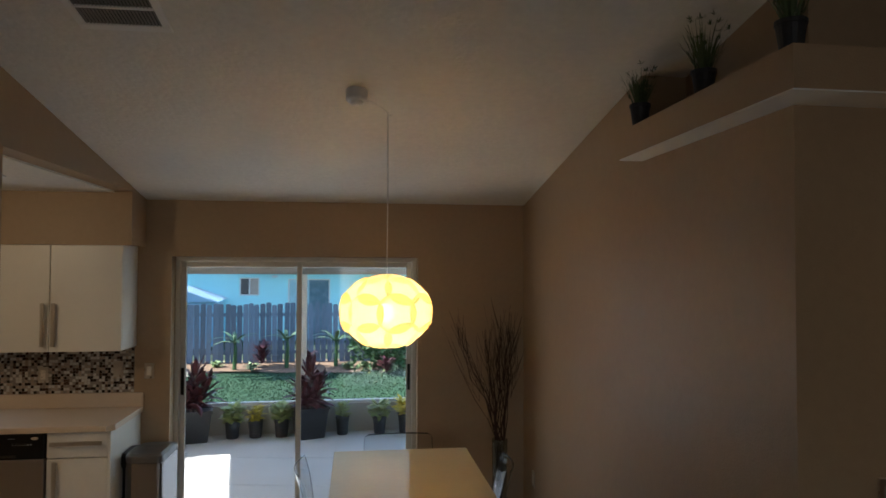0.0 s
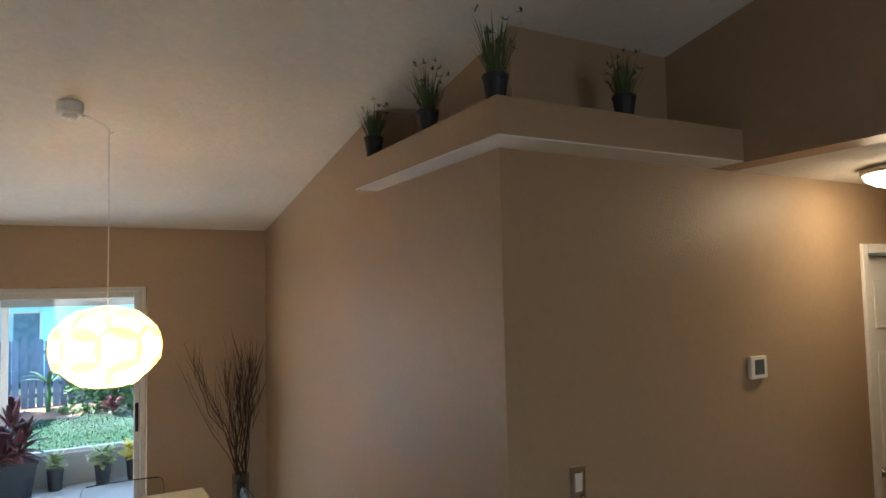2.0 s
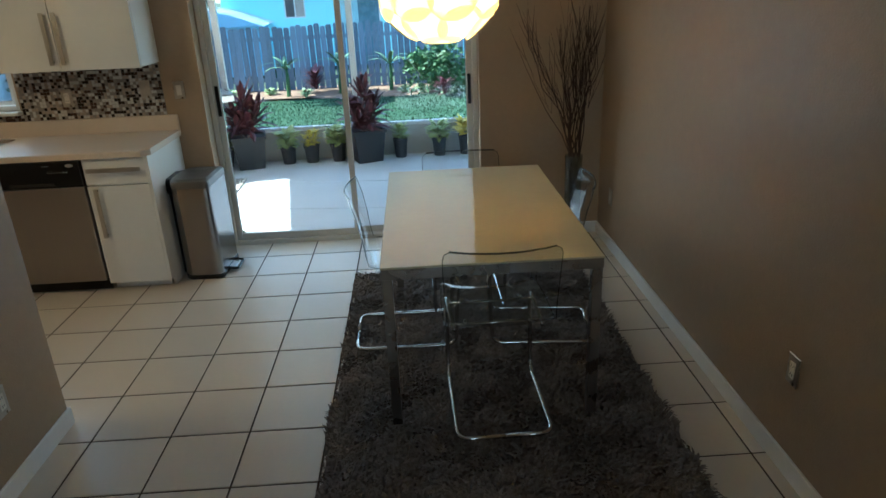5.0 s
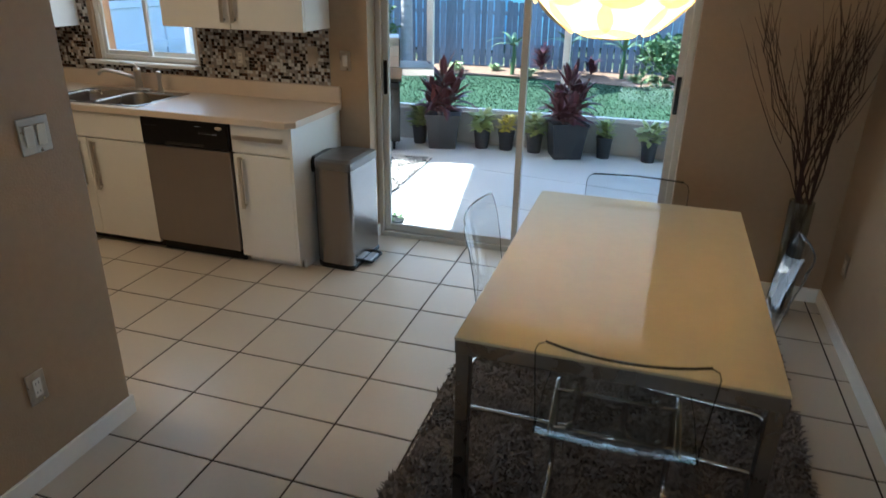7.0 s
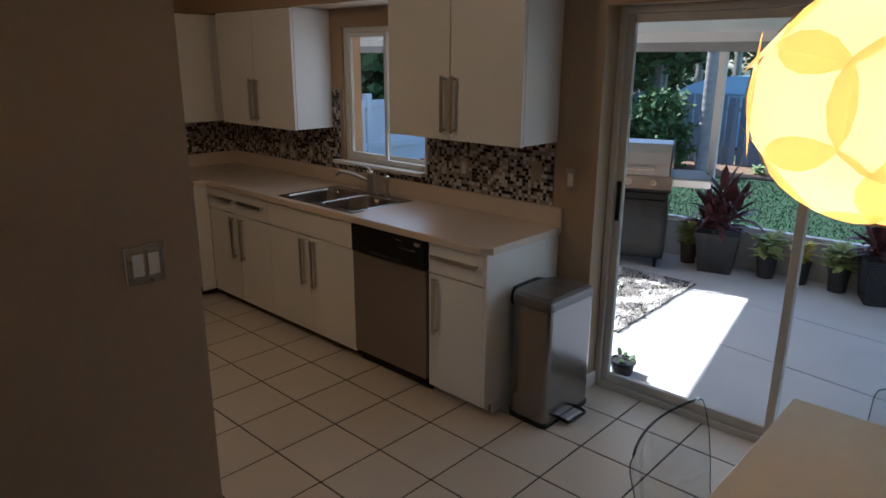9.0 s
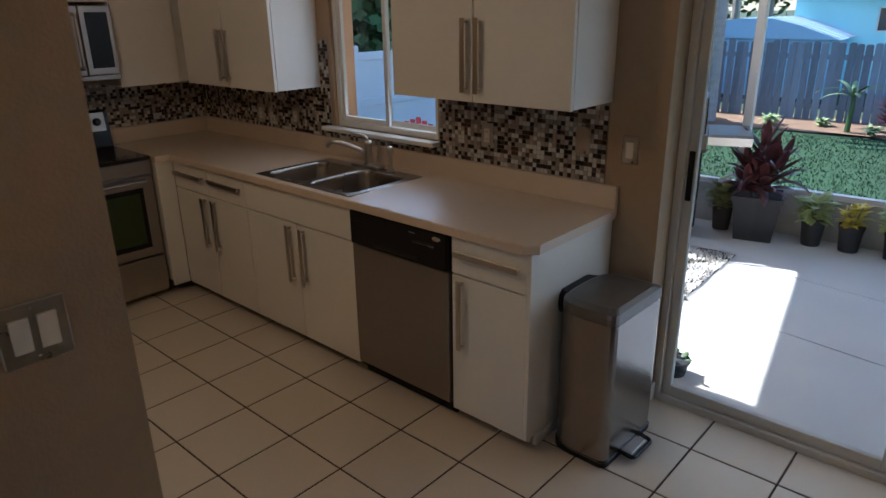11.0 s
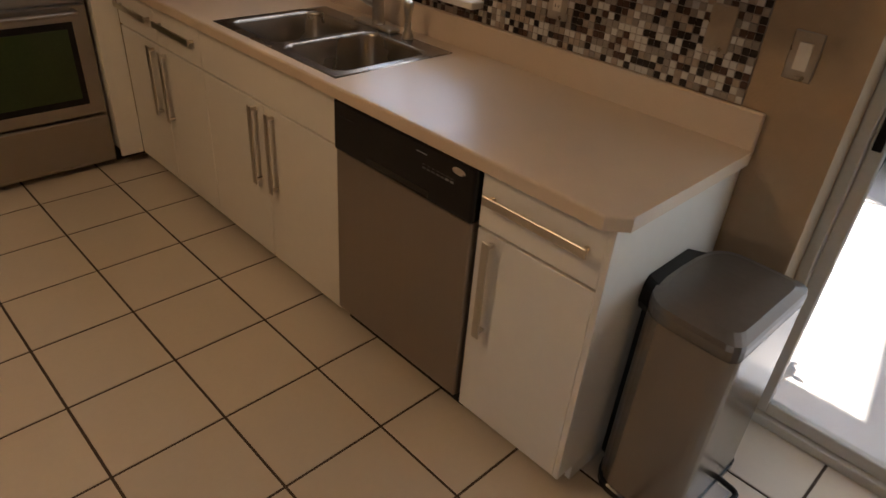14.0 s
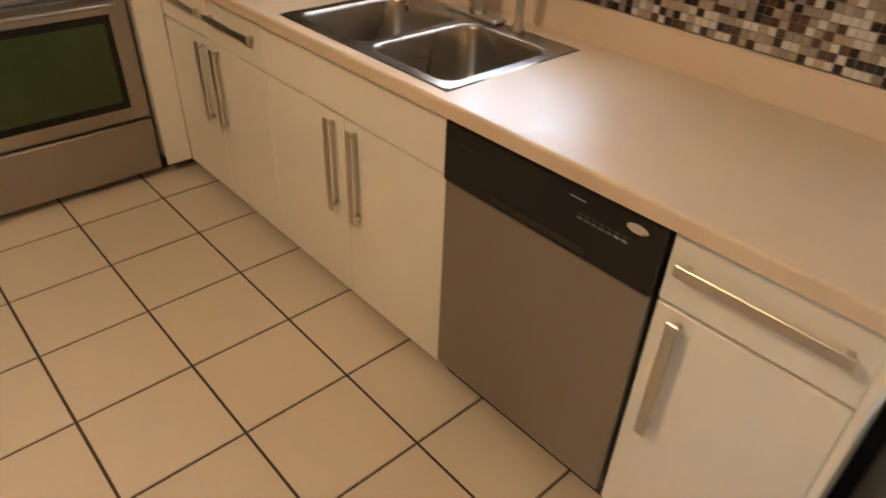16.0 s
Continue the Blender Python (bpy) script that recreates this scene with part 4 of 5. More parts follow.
# ---- vase with twigs ----
v = empty("floor_vase", pose(0.975, 6.68, 0), "tall clear glass floor vase holding dark twigs in the corner", "vase")
bm = bmesh.new()
lathe(bm, [(0.055, 0), (0.058, 0.01), (0.056, 0.3), (0.060, 0.645), (0.056, 0.647), (0.052, 0.3), (0.053, 0.025), (0.0005, 0.025)], 24, closed_ends=False)
part("glass", bm, clear("vase_glass", (0.80, 0.84, 0.84), ior=1.5), v, "clear glass cylinder", smooth=True)
rnd = random.Random(7)
bm = bmesh.new()
for i in range(22):
    a = rnd.uniform(0, 2 * math.pi)
    if i < 5:
        tip = Vector((-0.36 + rnd.uniform(-0.07, 0.07), -0.12 + rnd.uniform(-0.06, 0.06), rnd.uniform(1.40, 1.60)))
    elif i < 9:
        tip = Vector((0.15 + rnd.uniform(-0.05, 0.04), 0.08 + rnd.uniform(-0.08, 0.06), rnd.uniform(1.3, 1.48)))
    else:
        tip = Vector((rnd.uniform(-0.13, 0.11), rnd.uniform(-0.12, 0.12), rnd.uniform(1.25, 1.60)))
    base = Vector((0.03 * math.cos(a), 0.03 * math.sin(a), 0.03))
    neck = Vector((0.035 * math.cos(a + 2), 0.035 * math.sin(a + 2), 0.62)) * 1.0
    pts = [base, neck]
    for s in (0.2, 0.4, 0.6, 0.8, 1.0):
        e = s ** 0.75
        pts.append(neck.lerp(tip, s) * 1.0 + Vector((rnd.uniform(-0.03, 0.03), rnd.uniform(-0.03, 0.03), 0)) + Vector((0, 0, (e - s) * 0.2)))
    r = rnd.uniform(0.0026, 0.0055)
    tube(bm, pts, [r, r, r * 0.9, r * 0.8, r * 0.65, r * 0.5, r * 0.3], 5)
    for q in range(7):
        s = rnd.uniform(0.35, 0.95)
        p = neck.lerp(tip, s) + Vector((0, 0, (s ** 0.75 - s) * 0.2))
        d = (tip - neck).normalized() + Vector((rnd.uniform(-0.5, 0.5), rnd.uniform(-0.5, 0.5), 0.1))
        tube(bm, [p, p + d * 0.07 + Vector((0, 0, 0.02)), p + d * 0.15 + Vector((0, 0, 0.07))], [r * 0.5, r * 0.4, r * 0.2], 4)
part("twigs", bm, M_TWIG, v, "dark brown dried twigs", kind="stuff")


# ---- plants on the shelf ----
def shelf_plant(x, y, z, seed, s=1.0):
    rnd = random.Random(seed)
    p = empty("potted_grass", pose(x, y, z), "artificial grass tuft in a small black pot on the plant shelf", "plant", "plants on the high shelf")
    bm = bmesh.new()
    lathe(bm, [(0.032, 0), (0.044, 0.085), (0.047, 0.087), (0.047, 0.10), (0.042, 0.10), (0.040, 0.085), (0.0005, 0.083)], 18, closed_ends=False)
    part("pot", bm, M_POT, p, "black plastic pot", smooth=False)
    bm = bmesh.new()
    for i in range(110):
        a, b = rnd.uniform(0, 6.283), rnd.uniform(0.0, 0.03)
        tilt = rnd.uniform(0.05, 0.55)
        L = rnd.uniform(0.08, 0.19) * s * (1.0 if tilt < 0.4 else 0.8)
        leaf(bm, (b * math.cos(a), b * math.sin(a), 0.085), (tilt * math.cos(a), tilt * math.sin(a), 1), L, 0.005, droop=rnd.uniform(0.0, 0.5), n=3)
        if i % 5 == 0:
            tip = Vector((b * math.cos(a), b * math.sin(a), 0.085)) + Vector((tilt * math.cos(a), tilt * math.sin(a), 1)).normalized() * L
            for q in range(5):
                leaf(bm, tip, (rnd.uniform(-1, 1), rnd.uniform(-1, 1), rnd.uniform(0, 1)), 0.022, 0.006, n=2)
    part("foliage", bm, M_GRASSP, p, "thin green blades")
    return p


shelf_plant(1.145, 4.50, 2.586, 1, 1.05)
shelf_plant(1.165, 3.98, 2.586, 2, 1.1)
shelf_plant(1.165, 3.475, 2.586, 3, 1.25)
shelf_plant(1.76, 3.475, 2.586, 4, 1.0)

# ---- ceiling vent ----
M_SLAT = mat("vent_slat", (0.16, 0.14, 0.12), 0.5)
v = empty("ceiling_vent", pose(-1.035, 4.27, vault(4.27), -math.degrees(math.atan(SLOPE))), "white ceiling air vent with dark louvres", "vent")
part("frame", boxes((-0.175, 0.175, 0.125, 0.165, -0.012, -0.001), (-0.175, 0.175, -0.165, -0.125, -0.012, -0.001), (-0.175, -0.145, -0.125, 0.125, -0.012, -0.001), (0.145, 0.175, -0.125, 0.125, -0.012, -0.001), bevel=0.002), M_WHITEWALL, v)
# thin plate, no duct; the shade between the louvres is its colour
part("backing", boxes((-0.145, 0.145, -0.125, 0.125, -0.004, -0.001)), M_DARK, v, "dark plate for the duct shade behind the louvres")
part("divider", boxes((-0.144, 0.144, -0.006, 0.006, -0.013, -0.0045)), M_WHITEWALL, v)
for i in range(22):
    x = -0.138 + i * 0.0131
    for y0, y1 in ((-0.124, -0.007), (0.007, 0.124)):
        bm = bmesh.new()
        rings(bm, [[(x, y, -0.011), (x + 0.001, y, -0.011), (x + 0.006, y, -0.005), (x + 0.005, y, -0.005)] for y in (y0, y1)])
        part("slat", bm, M_SLAT, v)


# ---- switches, outlets ----
M_PLATE = mat("nickel_plate", (0.50, 0.46, 0.40), 0.32, metal=1.0, var=0.08, scale=20)
M_ROCK = mat("white_switch_plastic", (0.72, 0.68, 0.60), 0.35, var=0.03)


def plate(m, gangs=1, kind="switch", label="", metal=True, category="light switch"):
    ob = empty("light_switch" if kind == "switch" else ("wall_outlet" if kind == "outlet" else "blank_plate"), m, label, category)
    w = 0.036 + 0.046 * (gangs - 1) / 2
    part("cover_plate", boxes((-w, w, -0.006, -0.0005, -0.059, 0.059), bevel=0.0025), M_PLATE if metal else M_ROCK, ob)
    for g in range(gangs):
        x = -0.023 * (gangs - 1) + 0.046 * g
        if kind == "switch":
            bm = bmesh.new()
            rings(bm, [[(x - 0.016, -0.0065, z), (x + 0.016, -0.0065, z), (x + 0.016, -0.0065 - d, z), (x - 0.016, -0.0065 - d, z)] for z, d in ((-0.033, 0.002), (0.0, 0.003), (0.033, 0.006))])
            part("rocker", bm, M_ROCK, ob, "white rocker")
        elif kind == "outlet":
            part("socket_face", boxes((x - 0.016, x + 0.016, -0.009, -0.0065, -0.033, 0.033), bevel=0.001), M_ROCK, ob, "white socket insert")
            for z in (-0.017, 0.017):
                part("slots", boxes((x - 0.007, x - 0.005, -0.0095, -0.0091, z - 0.005, z + 0.005), (x + 0.005, x + 0.007, -0.0095, -0.0091, z - 0.005, z + 0.005)), M_DARK, ob)
    for z in (-0.047, 0.047):
        bm = bmesh.new()
        lathe(bm, [(0.003, 0), (0.002, 0.001)], 8)
        bm.transform(pose(0, -0.0062, z, 90))
        part("screw", bm, M_NICKEL, ob)
    return ob


plate(pose(1.52, YS, 1.24), 1, "switch", "white rocker switch in a nickel plate on the tan wall")
plate(pose(XE, 4.285, 0.415, 0, 0, -90), 1, "outlet", "white socket in a nickel plate low on the tan wall", category="outlet")
plate(pose(XE, 6.59, 0.36, 0, 0, -90), 1, "outlet", "white socket in a nickel plate near the corner", category="outlet")
plate(pose(XW, 4.675, 1.195, 0, 0, 90), 2, "switch", "double white rocker switch in a nickel plate")
plate(pose(XW, 4.466, 0.37, 0, 0, 90), 1, "outlet", "white socket in a nickel plate below the double switch", category="outlet")
plate(pose(-1.651, YN, 1.172), 1, "switch", "white rocker switch in a nickel plate beside the glass door")
plate(pose(-2.388, YN - 0.008, 1.155), 1, "outlet", "white socket in a nickel plate on the mosaic backsplash", category="outlet")
plate(pose(-1.868, YN - 0.008, 1.19), 1, "blank", "blank nickel plate on the mosaic backsplash", category="wall plate")
plate(pose(-4.285, YN - 0.008, 1.10), 1, "outlet", "white socket in a nickel plate near the backsplash corner", category="outlet")
plate(pose(-3.908, YN - 0.008, 1.11), 1, "outlet", "white socket in a nickel plate beside the sink window", category="outlet")
th = empty("thermostat", pose(2.545, YS, 1.58), "white square thermostat with a dark screen on the tan wall", "thermostat")
part("housing", boxes((-0.055, 0.055, -0.024, -0.0005, -0.05, 0.05), bevel=0.006, seg=2), M_ROCK, th)
part("screen", boxes((-0.032, 0.032, -0.026, -0.0245, -0.03, 0.035), bevel=0.001), mat("lcd_grey", (0.08, 0.09, 0.09), 0.2), th, "dark grey screen")

# ---- ceiling lamps ----
def dome(x, y, z, r, strength, label):
    d = empty("ceiling_lamp", pose(x, y, z), label, "lamp")
    bm = bmesh.new()
    lathe(bm, [(r * 0.9, 0), (r, -0.012), (r, -0.03), (r * 0.96, -0.034), (r * 0.9, -0.03)], 28, closed_ends=False)
    part("ring", bm, M_NICKEL, d, "bronze-grey trim ring", smooth=True)
    bm = bmesh.new()
    lathe(bm, [(r * 0.95, -0.03), (r * 0.9, -0.055), (r * 0.7, -0.078), (r * 0.4, -0.092), (0.004, -0.098)], 28, closed_ends=False)
    part("diffuser", bm, mat("lamp_glass", (1, 0.9, 0.7), 0.4, emit=(1.0, 0.72, 0.42), estr=strength), d, "glowing frosted glass dome", smooth=True)
    return d


dome(3.09, 3.13, HZ, 0.19, 3.0, "round flush ceiling lamp, lit, in the hall")
dome(-2.85, 4.80, KZ, 0.17, 4.0, "round flush ceiling lamp, lit, in the kitchen")
# plain unlit disc for a fitting of unknown use
rl = empty("ceiling_speaker", pose(-2.20, 5.74, KZ), "small round grey fitting on the kitchen ceiling", "ceiling fitting")
bm = bmesh.new()
lathe(bm, [(0.075, 0), (0.078, -0.008), (0.07, -0.014), (0.055, -0.012)], 24)
part("rim", bm, M_WHITEWALL, rl)
bm = bmesh.new()
lathe(bm, [(0.054, -0.0125), (0.05, -0.016), (0.02, -0.018)], 20)
part("grille", bm, M_SLAT, rl, "grey centre")

# ---- outside: patio ----
# the yard lies a step lower and is turned a little against the house
YARD = Matrix.Translation((0.212, 3.305, 1.70)) @ Matrix.Rotation(radians(1.53), 4, "Z") @ Matrix.Scale(1.079, 4) @ Matrix.Translation((-0.142, -3.278, -1.75))
indoors = set(bpy.data.objects)
PZ = -0.04
for y0, y1 in ((6.60, 8.285), (8.295, 9.20), (9.212, 10.155)):
    skew = [0 if yy in (6.60, 10.155) else 0.17 for yy in (y0, y1)]
    ends = [(x, yy - s * (x + 1.5)) for (yy, s), xs in zip(((y0, skew[0]), (y1, skew[1])), ((-7.0, 3.4), (3.4, -7.0))) for x in xs]
    bm = bmesh.new()
    rings(bm, [[(x, y, z) for x, y in ends] for z in (-0.16, PZ - 0.004)] + [[(x, y + (0.004 if i < 2 else -0.004), PZ) for i, (x, y) in enumerate(ends)]])
    setting("patio_floor", bm, M_CONC, "pale concrete patio slab")
setting("patio_bed", boxes((-7.0, 3.4, 6.60, 10.30, -0.2, -0.055)), M_DARK, "dark joint under the slabs")


def roof_z(y):
    return 2.40 - (y - 7.07) * 0.105


bm = bmesh.new()
# west edge and notch are unseen, cut to shape the sun patch below
x_at = lambda y: -3.42 - (y - 7.1) * 0.045
for a, b, xa, xb in ((7.075, 9.52, None, None), (9.521, 10.5, -9.0, -9.0)):
    p = [(x_at(a) if xa is None else xa, 6.83 if a < 7.1 else a), (x_at(b) if xb is None else xb, b), (3.4, b), (3.4, 6.65 if a < 7.1 else a)]
    rings(bm, [[(x, y, roof_z(y) + dz) for x, y in p] for dz in (0.0, 0.05)])
setting("patio_ceiling", bm, M_WHITEWALL, "white patio roof panels")
# out of view, added to end the sun patch short of the house
setting("eave", boxes((-9.0, -3.50, 6.86, 7.57, 2.33, 2.42)), M_WHITEWALL, "unseen white roof edge, added to shade the patio by the house")
setting("patio_beam", boxes((-9.0, 3.4, 10.20, 10.26, 1.90, 1.985)), mat("beam_grey", (0.33, 0.32, 0.30), 0.6, var=0.06), "grey patio beam")
setting("patio_beam", boxes((-9.0, 3.4, 10.19, 10.27, 1.986, 2.075)), M_WHITEWALL, "white aluminium patio beam")
setting("knee_wall", boxes((-9.0, 3.4, 10.16, 10.30, -0.45, 0.30)), M_KNEE, "low grey stucco patio wall")
setting("knee_wall_sill", boxes((-9.0, 3.4, 10.195, 10.265, 0.30, 0.335)), M_WHITEWALL, "white aluminium sill rail")
for x in (-5.13, -3.55, -2.09, -0.62, 0.85, 2.3):
    setting("patio_post", boxes((x - 0.035, x + 0.035, 10.202, 10.258, 0.336, 1.899), bevel=0.003), M_WHITEWALL, "white aluminium screen post")

shag("patio_rug", -3.5, -1.79, 7.93, 9.40, PZ, [mat("shag_black", (0.03, 0.028, 0.026), 0.95, var=0.3), mat("shag_white", (0.80, 0.77, 0.74), 0.95, var=0.15)],
     "black and white shag rug on the patio", height=0.035, step=0.016, seed=9, weights=-0.5)


# ---- potted plants ----
def leafy(bm, rnd, n, r0, z0, L, W, spread, rise, droop=0.6, mi=0):
    for i in range(n):
        a = rnd.uniform(0, 6.283)
        h = rnd.random()
        b = r0 * rnd.random()
        d = (spread * math.cos(a) * (1.2 - h * 0.6), spread * math.sin(a) * (1.2 - h * 0.6), rnd.uniform(0.3, 1.0))
        leaf(bm, (b * math.cos(a), b * math.sin(a), z0 + h * rise), d, L * rnd.uniform(0.7, 1.15), W * rnd.uniform(0.8, 1.2), droop=droop * rnd.uniform(0.5, 1.3), n=4, mi=mi)


def nursery_pot(x, y, r, h, m_, label, seed, leaf_l=0.135, n=110, top=0.20, tilt=0.0):
    rnd = random.Random(seed)
    p = empty("potted_plant", pose(x, y, PZ, tilt, 0, rnd.uniform(0, 360)), label, "plant", "potted plants along the patio wall")
    bm = bmesh.new()
    lathe(bm, [(r * 0.76, 0), (r * 0.78, 0.01), (r * 0.95, h * 0.84), (r * 1.03, h * 0.85), (r * 1.03, h), (r * 0.97, h), (r * 0.93, h * 0.88), (0.0005, h * 0.86)], 20, closed_ends=False)
    part("pot", bm, M_POT, p, "black plastic nursery pot")
    bm = bmesh.new()
    for i in range(6):
        a = rnd.uniform(0, 6.283)
        e = Vector((0.055 * math.cos(a), 0.055 * math.sin(a), h + top * rnd.uniform(0.5, 0.9)))
        tube(bm, [(0.012 * math.cos(a), 0.012 * math.sin(a), h * 0.85), e * 0.5 + Vector((0, 0, h * 0.5)), e], [0.004, 0.003, 0.002], 5)
    part("stems", bm, M_BARK, p)
    bm = bmesh.new()
    leafy(bm, rnd, n, 0.06, h * 0.95, leaf_l, leaf_l * 0.42, 1.0, top * 0.75)
    part("foliage", bm, m_, p, "broad mottled leaves")
    return p


nursery_pot(-2.13, 9.99, 0.085, 0.21, M_CROTON, "variegated croton in a black pot beside the grill", 11, top=0.24)
nursery_pot(-1.43, 10.00, 0.09, 0.21, M_CROTON, "yellow-green croton in a black pot beside the planter", 12)
nursery_pot(-1.165, 10.01, 0.09, 0.21, M_CROTONY, "bright yellow croton in a black pot", 13, leaf_l=0.08)
nursery_pot(-0.86, 10.00, 0.09, 0.21, M_CROTON, "yellow-green croton in a black pot against the low wall", 14)
nursery_pot(-0.14, 10.01, 0.083, 0.22, M_CROTON, "narrow upright croton in a black pot", 15, leaf_l=0.085, top=0.2)
nursery_pot(0.31, 10.00, 0.085, 0.21, M_CROTON, "yellow-green croton in a black pot near the corner", 16)
nursery_pot(0.62, 10.01, 0.085, 0.24, M_CROTONY, "yellow croton in a black pot at the end of the row", 17)
nursery_pot(-1.49, 7.39, 0.078, 0.085, M_LEAF, "small dark pot with thin leaves beside the glass door", 18, leaf_l=0.06, n=9, top=0.03)


def planter(x, y, rz, label, seed):
    rnd = random.Random(seed)
    p = empty("square_planter", pose(x, y, PZ, 0, 0, rz), label, "planter", "square planters along the patio wall")
    bm = bmesh.new()

    def sq(h, z):
        return [(-h, -h, z), (h, -h, z), (h, h, z), (-h, h, z)]
    rings(bm, [sq(0.14, 0), sq(0.178, 0.335), sq(0.19, 0.337), sq(0.19, 0.37), sq(0.175, 0.37), sq(0.172, 0.345)], closed_ends=False)
    part("tub", bm, M_POT, p, "dark grey square tub")
    part("soil", boxes((-0.171, 0.171, -0.171, 0.171, 0.31, 0.342)), M_SOIL, p)
    return p


def cordyline(x, y, label, seed, top=0.68):
    rnd = random.Random(seed)
    p = empty("cordyline", pose(x, y, PZ + 0.335), label, "plant", "dark red cordylines on the patio")
    stems = [(0.0, 0.0, 0.44), (0.08, 0.05, 0.30), (-0.09, 0.03, 0.27), (0.04, -0.08, 0.18), (-0.06, -0.07, 0.13)]
    bm = bmesh.new()
    for sx, sy, h in stems:
        tube(bm, [(sx * 0.5, sy * 0.5, 0), (sx, sy, h * 0.6), (sx * 1.2, sy * 1.2, h)], [0.012, 0.01, 0.008], 6)
    part("stem", bm, M_BARK, p)
    bm = bmesh.new()
    for sx, sy, h in stems:
        for i in range(17):
            a = i * 2.4 + rnd.uniform(-0.4, 0.4)
            s = i / 16
            up = 0.15 + 2.6 * s * s + rnd.uniform(0, 0.5)
            leaf(bm, (sx * 1.2, sy * 1.2, h * (0.4 + 0.6 * s)), (math.cos(a), math.sin(a), up), rnd.uniform(0.20, 0.32) * (1 - 0.1 * s), rnd.uniform(0.055, 0.095), droop=rnd.uniform(0.5, 1.0) - 0.45 * s, n=6, fold=0.45)
    part("foliage", bm, M_TI, p, "long dark red strap leaves")
    return p


planter(-1.845, 9.93, 12, "dark square planter beside the grill", 1)
planter(-0.53, 9.94, 20, "dark square planter in the middle of the row", 2)
cordyline(-1.845, 9.93, "dark red cordyline in a square planter beside the grill", 21)
cordyline(-0.53, 9.94, "tall dark purple cordyline in a square planter", 24)

# ---- grill ----
g = empty("gas_grill", pose(-2.72, 9.64, PZ, 0, 0, 20) @ Matrix.Scale(1.08, 4), "stainless and black gas grill with side shelves on the patio", "grill")
part("cabinet", boxes((-0.42, 0.42, -0.22, 0.22, 0.09, 0.66), bevel=0.008), M_BLACK, g, "black grill cabinet")
for x0, x1 in ((-0.40, -0.004), (0.004, 0.40)):
    d = part("door", boxes((x0, x1, -0.236, -0.221, 0.12, 0.60), bevel=0.005), M_BLACK, g, "black cabinet door")
    hx = x1 - 0.035 if x0 < 0 else x0 + 0.035
    bm = bmesh.new()
    tube(bm, [(hx, -0.237, 0.30), (hx, -0.262, 0.31), (hx, -0.262, 0.45), (hx, -0.237, 0.46)], 0.006, 8)
    part("handle", bm, M_CHROME, d)
for i in range(7):
    part("side_slot", boxes((0.421, 0.423, -0.12, 0.12, 0.30 + i * 0.04, 0.318 + i * 0.04)), M_DARK, g)
bm = bmesh.new()
rings(bm, [[(x, -0.24, 0.665), (x, -0.30, 0.70), (x, -0.27, 0.80), (x, 0.22, 0.80), (x, 0.22, 0.665)] for x in (-0.44, 0.44)])
part("control_panel", bm, M_STEELH, g, "stainless control panel")
for x in (-0.30, -0.10, 0.10, 0.30):
    bm = bmesh.new()
    lathe(bm, [(0.03, 0), (0.028, 0.012), (0.02, 0.015), (0.018, 0.04)], 16)
    bm.transform(pose(x, -0.287, 0.748, 73))
    part("knob", bm, M_CHROME, g, "chrome burner knob")
bm = bmesh.new()
arc = [(-0.26, 0.805), (-0.262, 0.90), (-0.22, 0.99), (-0.12, 1.055), (0.02, 1.075), (0.14, 1.05), (0.22, 0.98), (0.23, 0.805)]
rings(bm, [[(x, y, z) for y, z in arc] for x in (-0.415, 0.415)])
part("lid", bm, M_STEELH, g, "stainless lid")
bm = bmesh.new()
for x in (0.416, -0.425):
    rings(bm, [[(x + dx, y * 0.96, 0.805 + (z - 0.805) * 0.95) for y, z in arc] for dx in (0.0, 0.009)])
part("lid_end", bm, M_BLACK, g)
bm = bmesh.new()
tube(bm, [(-0.30, -0.262, 0.87), (-0.30, -0.31, 0.87), (0.30, -0.31, 0.87), (0.30, -0.262, 0.87)], 0.012, 10)
part("lid_handle", bm, M_CHROME, g)
for x0, x1 in ((0.446, 0.74), (-0.74, -0.446)):
    bm = bmesh.new()
    rings(bm, [[(x, -0.27, 0.73), (x, -0.29, 0.79), (x, -0.26, 0.805), (x, 0.20, 0.805), (x, 0.20, 0.77)] for x in (x0, x1)])
    part("side_shelf", bm, M_STEELH, g, "stainless side shelf")
for x in (-0.36, 0.36):
    for y in (-0.17, 0.17):
        bm = bmesh.new()
        lathe(bm, [(0.035, -0.012), (0.04, -0.006), (0.04, 0.006), (0.035, 0.012)], 14)
        bm.transform(pose(x, y, 0.041, 0, 90))
        box(bm, x - 0.014, x + 0.014, y - 0.014, y + 0.014, 0.075, 0.089)
        part("caster", bm, M_BLACK, g)

# red patio chair beyond the kitchen window
rc = empty("patio_chair", pose(-5.48, 9.62, PZ), "red plastic garden chair on the patio", "chair")
M_RED = mat("red_plastic", (0.36, 0.025, 0.035), 0.4, var=0.1)
part("seat", boxes((-0.22, 0.22, -0.22, 0.22, 0.38, 0.41), bevel=0.01), M_RED, rc)
for i in range(5):
    part("back_slat", boxes((-0.21 + i * 0.09, -0.14 + i * 0.09, 0.20, 0.22, 0.41, 0.62 + 0.03 * (2 - abs(i - 2))), bevel=0.006), M_RED, rc)
for x in (-0.2, 0.17):
    for y in (-0.2, 0.17):
        part("leg", boxes((x, x + 0.03, y, y + 0.03, 0, 0.379)), M_RED, rc)

# ---- garden ----
GZ = -0.45
setting("ground_far", boxes((-120, 120, 17.751, 260, -0.8, GZ - 0.03)), mat("far_scrub", (0.035, 0.06, 0.028), 0.95, var=0.5, scale=0.5, fine=5), "dark scrubby ground beyond the fence")
